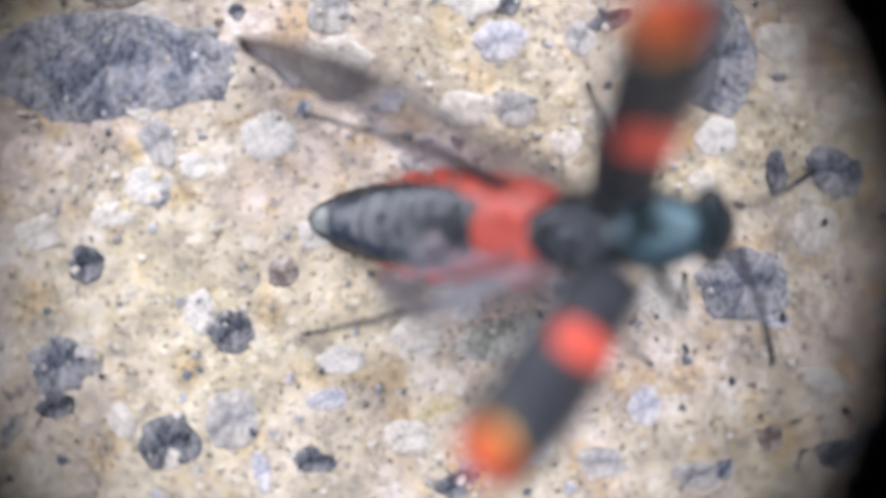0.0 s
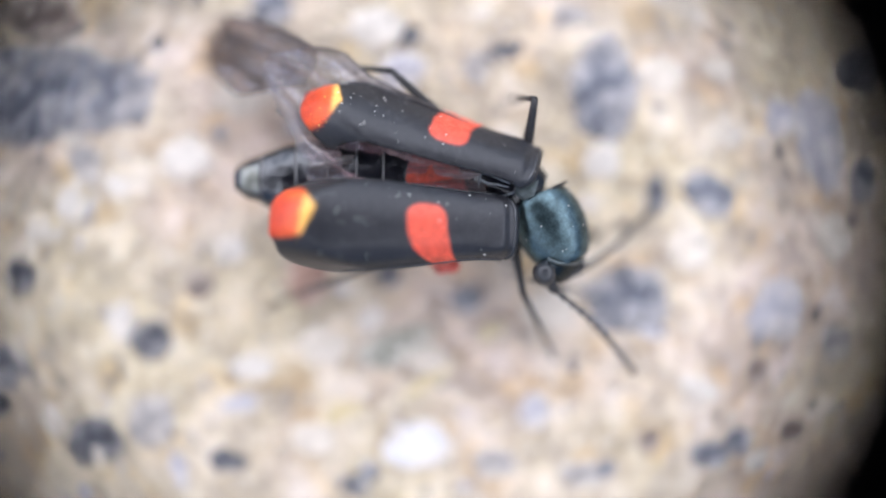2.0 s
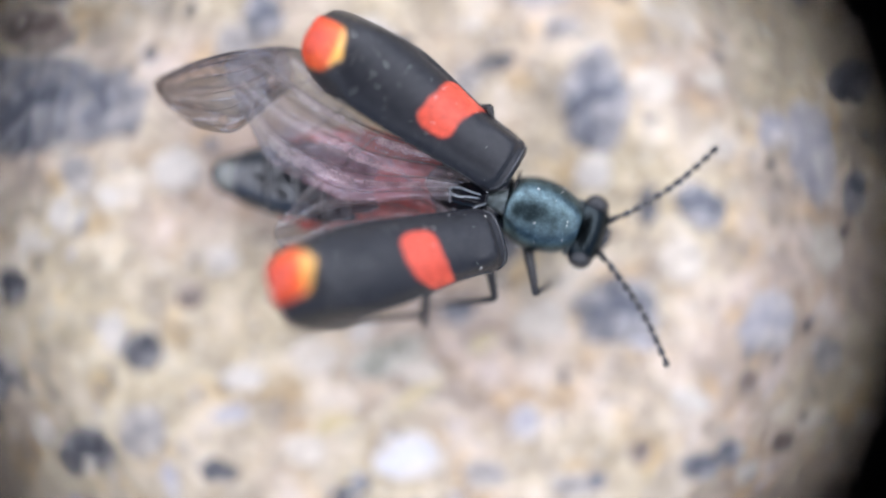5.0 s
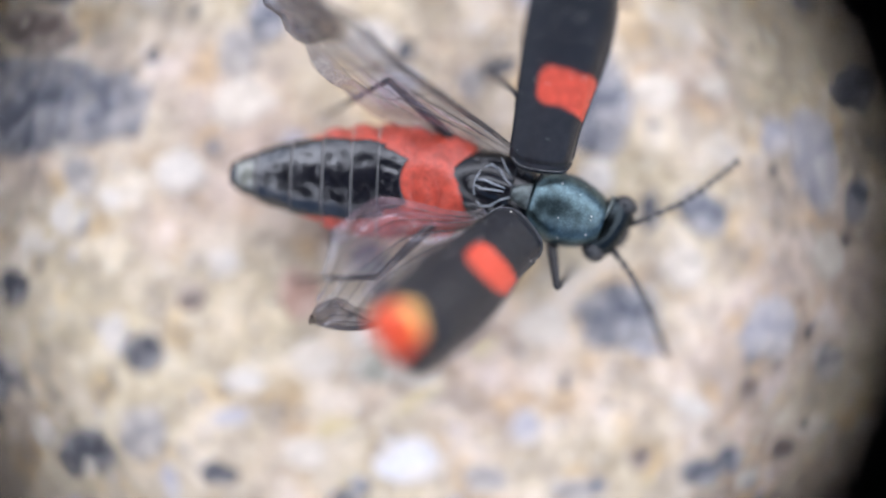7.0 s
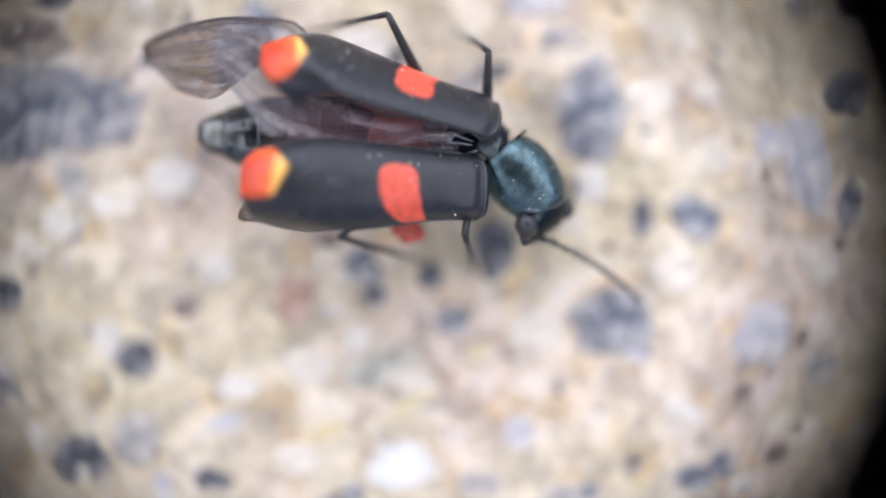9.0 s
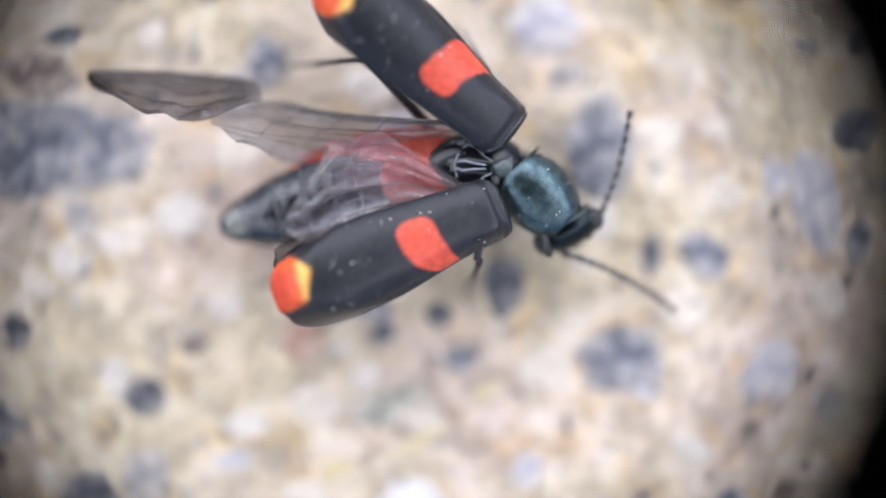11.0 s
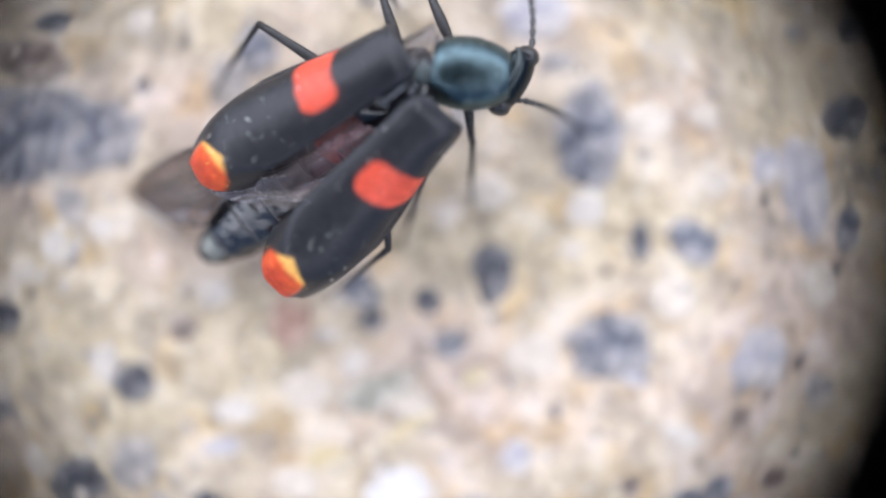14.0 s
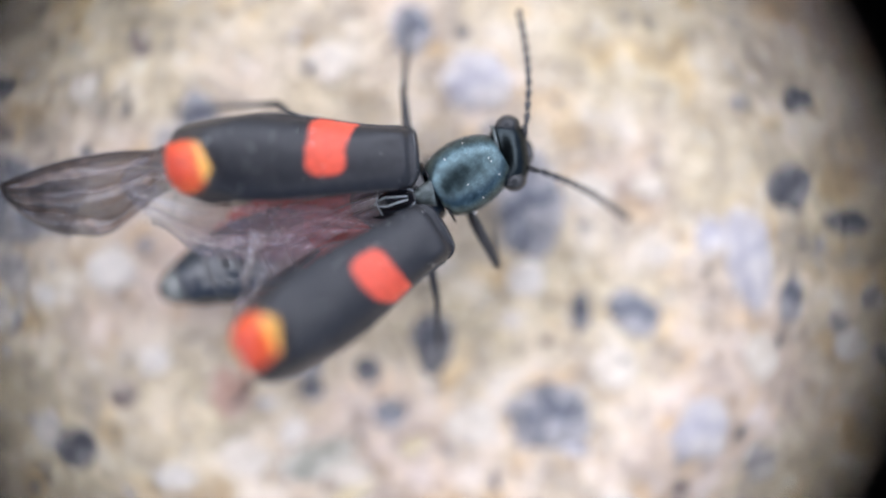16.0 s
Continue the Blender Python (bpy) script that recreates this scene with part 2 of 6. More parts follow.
def build_ground():
    inner = np.arange(-9.0, 9.01, 0.075)
    outer = 9.0 * 1.35 ** np.arange(1, 46)
    line = np.concatenate([-outer[::-1], inner, outer])
    n = len(line)
    verts = []
    for y in line:
        for x in line:
            near = 1.0 if abs(x) < 9.5 and abs(y) < 9.5 else 0.0
            z = near * relief(x, y)
            verts.append((x * MM, y * MM, z * MM))
    faces = [(i * n + j, i * n + j + 1, (i + 1) * n + j + 1, (i + 1) * n + j) for i in range(n - 1) for j in range(n - 1)]
    me = bpy.data.meshes.new("ground")
    me.from_pydata(verts, [], faces)
    me.polygons.foreach_set("use_smooth", [True] * len(faces))
    me.materials.append(CONCRETE)
    return tagged(new("ground", me), "beige weathered concrete with small mixed stones set in it", kind="structure")


ground = build_ground()
dice = random.Random(4)


def stone(kind, x, y, a, b, turn, high=0.0):
    """A worn stone set flush in the concrete: a low irregular dome of half axes a and b."""
    bm = bmesh.new()
    n = 44
    seed = dice.random() * 40
    layer = bm.verts.layers.float_color.new("rim")
    circle = [(math.cos(2 * math.pi * i / n), math.sin(2 * math.pi * i / n)) for i in range(n)]
    rad = [0.97 + 0.26 * noise.noise(Vector((1.3 * c, 1.3 * d, seed))) + 0.11 * noise.noise(Vector((4 * c, 4 * d, seed + 9)))
           + 0.06 * noise.noise(Vector((11 * c, 11 * d, seed + 5))) for c, d in circle]
    high = high or min(0.014 + 0.04 * min(a, b), 0.032)
    ct, st = math.cos(math.radians(turn)), math.sin(math.radians(turn))
    rings = []
    for k, z in ((1.08, -0.1), (1.0, -0.004), (0.93, 0.5 * high), (0.8, 0.85 * high), (0.6, 0.95 * high), (0.4, 1.0 * high), (0.18, 1.04 * high)):
        ring = []
        for (c, d), r in zip(circle, rad):
            px, py = k * a * r * c, k * b * r * d
            base = relief(x + px * ct - py * st, y + px * st + py * ct)
            rough = (0.35 * noise.noise(Vector((px * 3, py * 3, seed))) + 0.5 * noise.noise(Vector((px * 9, py * 9, seed)))) * high if k < 1 else 0
            vert = bm.verts.new((px, py, base + z + rough))
            edge = step(0.35, 1.0, k)
            vert[layer] = (edge, edge, edge, 1)
            ring.append(vert)
        rings.append(ring)
    for p, q in zip(rings, rings[1:]):
        for i in range(n):
            bm.faces.new((p[i], p[(i + 1) % n], q[(i + 1) % n], q[i]))
    bm.faces.new(rings[-1])
    ob = part("stone", bm, STONES[kind], ground)
    ob.matrix_basis = pose(x * MM, y * MM, 0, 0, 0, turn)
    return ob


stone("slate", -4.57, 1.69, 1.42, 0.58, 2)
stone("dark", -3.99, -2.23, 0.33, 0.31, 0)
stone("dark", -3.32, -1.08, 0.23, 0.26, 10)
stone("slate", 1.99, -0.62, 0.55, 0.37, -8)
stone("slate", 1.74, 1.74, 0.39, 0.60, 0)
stone("slate", 2.90, 0.54, 0.33, 0.26, -30)
stone("dark", 2.32, 0.54, 0.12, 0.26, 0)
stone("dark", 0.60, 2.12, 0.26, 0.11, 18)
stone("dark", -0.43, 2.30, 0.14, 0.14, 0)
stone("dark", -2.48, -2.42, 0.24, 0.14, -10)
stone("dark", -4.81, -0.37, 0.20, 0.20, 0)
stone("grey", -4.07, 0.89, 0.19, 0.30, 20)
stone("dark", 0.67, 0.19, 0.25, 0.39, 0)
stone("dark", -0.06, -0.16, 0.16, 0.17, 0)
stone("slate", -0.81, -0.03, 0.26, 0.20, -30)
stone("dark", -0.67, -0.35, 0.14, 0.15, 0)
stone("slate", 0.20, -0.63, 0.19, 0.19, 0)
stone("dark", -3.25, 2.24, 0.09, 0.10, 0)
stone("dark", -4.30, 2.96, 0.23, 0.14, 10)
stone("dark", 4.74, 2.97, 0.19, 0.16, 0)
stone("dark", 4.67, 1.96, 0.26, 0.30, 30)
stone("dark", 5.33, 1.58, 0.28, 0.15, 0)
stone("slate", 0.39, 3.66, 0.23, 0.33, 0)
stone("dark", 0.96, 3.63, 0.09, 0.08, 0)
stone("brown", 3.47, -1.45, 0.13, 0.15, 0)
stone("brown", 2.24, -2.21, 0.14, 0.16, 0)
stone("lilac", -3.02, -2.54, 0.10, 0.23, 10)
stone("slate", -5.09, -1.41, 0.33, 0.29, 0)
stone("dark", -5.13, -1.84, 0.23, 0.14, 0)
stone("olive", -0.59, -1.14, 0.45, 0.23, 22)
stone("lilac", 0.95, -1.88, 0.18, 0.20, 0)
stone("lilac", -2.34, -1.79, 0.23, 0.13, 0)
stone("lilac", 3.69, -0.75, 0.33, 0.38, -20)
stone("lilac", 3.74, 1.42, 0.19, 0.23, 0)
stone("lilac", 1.11, 3.09, 0.45, 0.33, 0)
stone("lilac", 4.19, 1.20, 0.28, 0.63, 12)
stone("grey", -3.29, -1.98, 0.34, 0.31, 0)
stone("pale", -3.65, -0.88, 0.18, 0.23, 0)
stone("pale", -2.91, 0.95, 0.29, 0.26, -20)
stone("white", -0.34, -2.26, 0.40, 0.30, 0)
stone("pale", 1.71, 0.89, 0.24, 0.23, 0)
stone("pale", -0.81, 2.39, 0.37, 0.28, 10)
stone("lilac", -0.53, 1.91, 0.28, 0.24, 0)
stone("cream", -1.50, -2.17, 0.26, 0.19, -10)
stone("cream", 2.70, -0.06, 0.29, 0.26, 0)
stone("cream", 2.37, 1.88, 0.26, 0.23, 0)
stone("cream", -0.55, 3.29, 0.26, 0.25, 0)
stone("pale", -4.19, 0.43, 0.26, 0.21, 0)
stone("red", -1.58, -0.42, 0.26, 0.3, 10)
stone("brown", -4.59, 2.53, 0.49, 0.25, -8)
stone("ochre", -0.26, -1.57, 0.38, 0.11, 32)
stone("ochre", -1.16, -1.90, 0.29, 0.16, 0)
stone("cream", -0.20, -1.32, 0.23, 0.15, 0)
stone("grey", -2.29, 2.27, 0.25, 0.33, 0)
stone("cream", -2.23, 1.71, 0.38, 0.28, 20)
stone("grey", 1.36, 2.53, 0.25, 0.14, 0)
stone("cream", 3.12, 1.20, 0.21, 0.16, 0)
stone("slate", -1.98, 2.65, 0.25, 0.31, 0)
stone("cream", 0.60, 1.08, 0.25, 0.21, 0)
stone("grey", 1.49, -2.58, 0.29, 0.16, 0)
stone("dark", -1.03, -2.70, 0.19, 0.13, 0)
stone("slate", 2.93, -2.39, 0.25, 0.19, 0)
stone("cream", 3.06, 1.96, 0.19, 0.14, 0)
stone("grey", 0.48, -2.45, 0.29, 0.16, -15)
stone("brown", 3.88, -2.13, 0.16, 0.13, 0)
stone("cream", -4.56, 0.13, 0.23, 0.15, 0)
stone("pale", -2.17, -1.38, 0.25, 0.15, 0)
stone("cream", -1.41, -1.13, 0.28, 0.20, 0)
stone("ochre", 0.48, -1.00, 0.19, 0.10, 20)
stone("grey", -0.40, 1.20, 0.25, 0.19, 0)
stone("cream", 4.38, 0.07, 0.21, 0.29, 0)
stone("slate", 4.70, 0.70, 0.16, 0.28, 0)
stone("grey", 4.38, -1.13, 0.19, 0.25, 0)
stone("grey", -1.28, 0.70, 0.31, 0.23, 0)
stone("cream", -0.91, 1.20, 0.31, 0.21, 0)
stone("cream", -4.81, 1.33, 0.19, 0.15, 0)
stone("lilac", 2.30, -1.00, 0.19, 0.09, -10)
stone("cream", -5.31, -0.06, 0.25, 0.19, 0)
stone("pale", 2.81, -1.63, 0.25, 0.15, -20)
stone("cream", 1.11, -0.75, 0.31, 0.25, 0)


def build_pebbles():
    """Middling stones scattered through the rest."""
    r = random.Random(21)
    for _ in range(70):
        s = 0.07 + 0.13 * r.random() ** 1.5
        stone(r.choice(["cream", "ochre", "grey", "slate", "cream", "lilac", "brown", "grey", "pale"]), r.uniform(-6, 6.5), r.uniform(-4.2, 5), s, s * r.uniform(0.6, 1), r.uniform(0, 180), 0.02)


build_pebbles()


def build_grains():
    """Sand grains too small to pick apart."""
    r = random.Random(11)
    verts, faces, slots = [], [], []
    kinds = ["cream", "cream", "grey", "pale", "slate", "ochre", "cream", "grey", "lilac", "dark"]
    for _ in range(3200):
        x, y = r.uniform(-8, 8), r.uniform(-6, 6)
        s = 0.012 + 0.055 * r.random() ** 2.6
        k, base, n = r.randrange(len(kinds)), len(verts), 7
        turn, flat = r.random() * 6.28, r.uniform(0.55, 1)
        for scale, z in ((1.0, -0.03), (0.85, 0.25 * s + 0.015), (0.4, 0.45 * s + 0.02)):
            for i in range(n):
                t = 2 * math.pi * i / n
                d = s * scale * (1 + 0.18 * math.sin(3 * t + turn) + 0.1 * math.cos(2 * t - turn))
                px, py = d * math.cos(t), d * flat * math.sin(t)
                verts.append(((x + px * math.cos(turn) - py * math.sin(turn)) * MM, (y + px * math.sin(turn) + py * math.cos(turn)) * MM, z * MM))
        for ring in (0, 1):
            for i in range(n):
                a, b = base + ring * n + i, base + ring * n + (i + 1) % n
                faces.append((a, b, b + n, a + n)), slots.append(k)
        faces.append(tuple(base + 2 * n + i for i in range(n))), slots.append(k)
    me = bpy.data.meshes.new("sand_grains")
    me.from_pydata(verts, [], faces)
    for k in kinds:
        me.materials.append(STONES[k])
    me.polygons.foreach_set("material_index", slots)
    me.polygons.foreach_set("use_smooth", [True] * len(faces))
    ob = tagged(new("sand_grains", me), kind="stuff")
    ob.parent = ground


build_grains()


# ---- lens rim ----
def build_rim():
    """The dark round mouth of the close-up lens, through which the camera looks, in its housing."""
    lens = tagged(new("macro_lens"), "black plastic close-up lens held over the beetle", "lens")
    n = 96
    # barrel and top plate are unseen, added to block overhead light and darken reflections
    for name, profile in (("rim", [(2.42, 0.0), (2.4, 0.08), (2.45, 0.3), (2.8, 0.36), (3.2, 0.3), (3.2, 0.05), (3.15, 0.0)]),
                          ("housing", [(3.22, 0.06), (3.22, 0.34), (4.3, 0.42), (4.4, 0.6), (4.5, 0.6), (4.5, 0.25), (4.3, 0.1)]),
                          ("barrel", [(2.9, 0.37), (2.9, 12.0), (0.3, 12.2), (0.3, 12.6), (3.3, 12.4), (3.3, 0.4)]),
                          ("blocker_plate", [(3.32, 12.3), (15.0, 12.3), (15.6, 12.8), (15.6, 14.0), (15.0, 14.5), (3.32, 14.5)])):
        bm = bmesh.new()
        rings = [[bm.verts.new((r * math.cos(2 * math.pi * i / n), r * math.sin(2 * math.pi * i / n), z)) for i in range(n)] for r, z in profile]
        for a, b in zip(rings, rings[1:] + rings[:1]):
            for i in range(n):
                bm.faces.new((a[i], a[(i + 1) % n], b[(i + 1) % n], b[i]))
        if name == "blocker_plate":
            # the added light-blocking plate reaches further out on one side
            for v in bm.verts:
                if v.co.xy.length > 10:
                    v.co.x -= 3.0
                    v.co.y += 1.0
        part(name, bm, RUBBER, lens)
    return lens


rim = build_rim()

# ---- the insect ----
beetle = tagged(new("beetle"), "small black beetle with red-banded wing cases standing on concrete", "beetle")


def build_thorax():
    def f(u):
        w = 0.4 * math.sin(math.pi * min(u * 0.82 + 0.12, 1)) ** 0.5
        return 0, 0.72, w, 0.26 * math.sin(math.pi * (0.12 + 0.76 * u)) ** 0.6, 0.26 * math.sin(math.pi * (0.1 + 0.8 * u)) ** 0.6
    thorax = part("thorax", loft(rounded(0.12, -0.85, 14, f), 26), BLACK, beetle, "black shiny thorax")

    def shield(u, v):
        w = 0.13 * (1 - u) ** 0.6 + 0.015
        return 0.04 - 0.24 * u, (v - 0.5) * 2 * w, 1.0 + 0.035 * math.sin(math.pi * v) - 0.03 * u
    part("scutellum", sheet(8, 8, shield, None, 0.03), SCUTE, thorax, "dull green glossy triangular plate")

    def crown(x, y):
        """Height of the thorax's back at a place."""
        return 1.012 - 0.75 * y * y - 0.35 * max(-x - 0.45, 0) - 0.06 * math.exp(-((abs(y) - 0.17) / 0.07) ** 2)

    def back(u, v):
        x, y = -0.16 - 0.5 * u, (v - 0.5) * 0.64 * (1 - 0.25 * u ** 3)
        return x, y, crown(x, y) + 0.006 * noise.noise(Vector((x * 12, y * 12, 1.0)))
    part("back_plate", sheet(20, 26, back, None, 0.04), BLACK, thorax, "glossy black hollowed back plate")
    for s in (1, -1):
        for line, r in (([(-0.17, 0.06), (-0.27, 0.12), (-0.34, 0.2), (-0.44, 0.23), (-0.52, 0.17), (-0.56, 0.06), (-0.57, 0.0)], 0.011),
                        ([(-0.24, 0.02), (-0.36, 0.03), (-0.47, 0.05), (-0.56, 0.03)], 0.013),
                        ([(-0.2, 0.16), (-0.27, 0.22), (-0.33, 0.29), (-0.36, 0.33)], 0.009)):
            part("ridge", tube([(x, s * y, crown(x, y) + 0.012) for x, y in line], [r * (0.6 + 0.4 * math.sin(math.pi * i / (len(line) - 1))) for i in range(len(line))], 6), RIDGE, thorax, "pale bluish ridge")
        part("side_plate", tube([(-0.1, s * 0.22, 0.95), (-0.16, s * 0.3, 0.9), (-0.2, s * 0.36, 0.82)], [0.03, 0.045, 0.03], 8), LEG, thorax)
    return thorax


def build_pronotum():
    """The neck shield, from its hinge forward: a rounded barrel vault with a turned-up rim."""
    def f(u):
        s = math.sin(math.pi * (0.05 + 0.9 * u))
        w = 0.4 * s ** 0.22 * (1 - 0.14 * u ** 2)
        return 0, -0.12, w, 0.345 * s ** 0.13 * (1 - 0.16 * u), 0.2 * s ** 0.4
    rows = [(x, y, z, w, a, b) for x, y, z, w, a, b in rounded(0.0, 0.8, 32, f)]
    skin = loft(rows, 72, top=2.15)
    for v in skin.verts:
        v.co.z += (0.016 * noise.noise(Vector((v.co.x * 2.2, v.co.y * 3.0, 2.0))) + 0.003 * noise.noise(Vector((v.co.x * 8, v.co.y * 9, 5.0)))) * step(0.0, 0.15, v.co.z)
    ob = part("pronotum", skin, TEAL, beetle, "glossy dark teal metallic neck shield")
    edge = [(0.02, 0.36 * math.cos(a), -0.12 + 0.24 * math.sin(a)) for a in [math.pi * i / 14 for i in range(15)]]
    part("rim", tube(edge, [0.016] * 15, 6), BLACK, ob)
    r = random.Random(3)
    for k in range(11):
        u, a = r.uniform(0.1, 0.9), r.uniform(0.25, 2.9)
        s = math.sin(math.pi * (0.05 + 0.9 * u))
        bm = bmesh.new()
        bmesh.ops.create_icosphere(bm, subdivisions=1, radius=r.uniform(0.004, 0.009) if k else 0.024)
        if not k:
            u, a, s = 0.3, 0.05 + math.pi, math.sin(math.pi * 0.32)
        d = part("dust_speck", bm, SPECK, ob)
        d.matrix_basis = pose(0.83 * u * MM, 0.405 * s ** 0.22 * (1 - 0.14 * u ** 2) * math.cos(a) * MM, (-0.12 + 0.35 * s ** 0.13 * (1 - 0.16 * u) * math.sin(a)) * MM)
    return ob


def build_vesicle():
    """The soft red lobe that swells out at the flank."""
    bm = bmesh.new()
    for x, y, z, r in ((0, 0, 0, 0.13), (-0.1, -0.06, -0.02, 0.1), (0.1, -0.07, 0.0, 0.09), (0.0, -0.12, -0.03, 0.09), (0.02, 0.18, 0, 0.15)):
        bmesh.ops.create_icosphere(bm, subdivisions=3, radius=r, matrix=Matrix.Translation((x, y, z)))
    for v in bm.verts:
        v.co += v.co.normalized() * 0.015 * noise.noise(v.co * 14)
    ob = part("side_vesicle", bm, ABDOMEN_SKIN, beetle, "soft lobed red swelling at the flank")
    return ob


def build_head():
    def f(u):
        w = 0.36 * math.sin(math.pi * (0.1 + 0.82 * u)) ** 0.35
        return 0, -0.08, w, 0.18 * math.sin(math.pi * (0.1 + 0.84 * u)) ** 0.6, 0.17 * math.sin(math.pi * (0.1 + 0.84 * u)) ** 0.6
    head = part("head", loft(rounded(-0.06, 0.31, 16, f), 32), HEAD_SHELL, beetle, "black metallic head bent at the neck")
    def nape(u):
        return 0, -0.12, 0.13 + 0.06 * u, 0.11, 0.14
    part("neck", loft(rounded(-0.2, 0.02, 8, nape), 24), BLACK, head, "black stretched neck")
    collar = [(-0.035, 0.3 * math.cos(a), -0.08 + 0.16 * math.sin(a)) for a in [math.pi * i / 14 for i in range(15)]]
    part("collar", tube(collar, [0.022] * 15, 6), SCUTE, head, "dull green collar")
    for s in (1, -1):
        def e(u, s=s):
            r = math.sin(math.pi * u) ** 0.5
            return s * 0.3, -0.06, 0.11 * r, 0.14 * r, 0.13 * r
        part("eye", loft(rounded(0.0, 0.27, 10, e), 20), EYE, head, "bulging black compound eye")
        part("palp", tube([(0.29, s * 0.08, -0.16), (0.36, s * 0.12, -0.22), (0.41, s * 0.11, -0.29)], [0.022, 0.026, 0.012], 6), LEG, head)
        part("mandible", tube([(0.28, s * 0.09, -0.14), (0.37, s * 0.08, -0.17), (0.41, s * 0.01, -0.18)], [0.035, 0.03, 0.008], 6), BLACK, head)

    def clypeus(u):
        r = math.sin(math.pi * (0.15 + 0.8 * u)) ** 0.5
        return 0, -0.12, 0.16 * r, 0.06 * r, 0.05 * r
    part("clypeus", loft(rounded(0.24, 0.38, 6, clypeus), 14), PLATE, head)
    return head


def build_antenna(side):
    """Eleven bead-like joints along -x from the base, bowed to the front."""
    root = part("antenna", tube([(0, 0, 0), (-0.06, 0, 0.0), (-0.14, side * 0.012, 0)], [0.026, 0.036, 0.028], 8), LEG, beetle, "dark beaded antenna")
    bead, ring = None, None
    for k in range(10):
        x0, x1 = -0.14 - 0.131 * k, -0.14 - 0.131 * (k + 1)
        bow = lambda x: side * 0.07 * math.sin(math.pi * min(-x / 1.45, 1))
        if bead is None:
            b = part("joint", tube([(0, 0, 0), (-0.03, 0, 0), (-0.09, 0.004, 0), (-0.125, 0.003, 0), (-0.135, 0, 0)], [0.013, 0.025, 0.038, 0.034, 0.015], 8), ANTENNA, root)
            bead = b.data
        else:
            b = new("joint", bead)
            b.parent = root
        turn = math.degrees(math.atan2(-(bow(x1) - bow(x0)), -(x1 - x0)))
        b.matrix_basis = pose(x0 * MM, bow(x0) * MM, 0, 0, 0, turn)
        if ring is None:
            c = part("joint_ring", tube([(-0.122, 0.003, 0), (-0.131, 0.002, 0), (-0.14, 0, 0)], [0.026, 0.024, 0.014], 8), PALE_JOINT, root, "pale ring between the joints")
            ring = c.data
        else:
            c = new("joint_ring", ring)
            c.parent = root
        c.matrix_basis = b.matrix_basis.copy()
    return root


RED, ORANGE, YELLOW, JET = (0.62, 0.08, 0.042, 1), (0.68, 0.09, 0.02, 1), (0.85, 0.45, 0.1, 1), (0.016, 0.016, 0.019, 1)


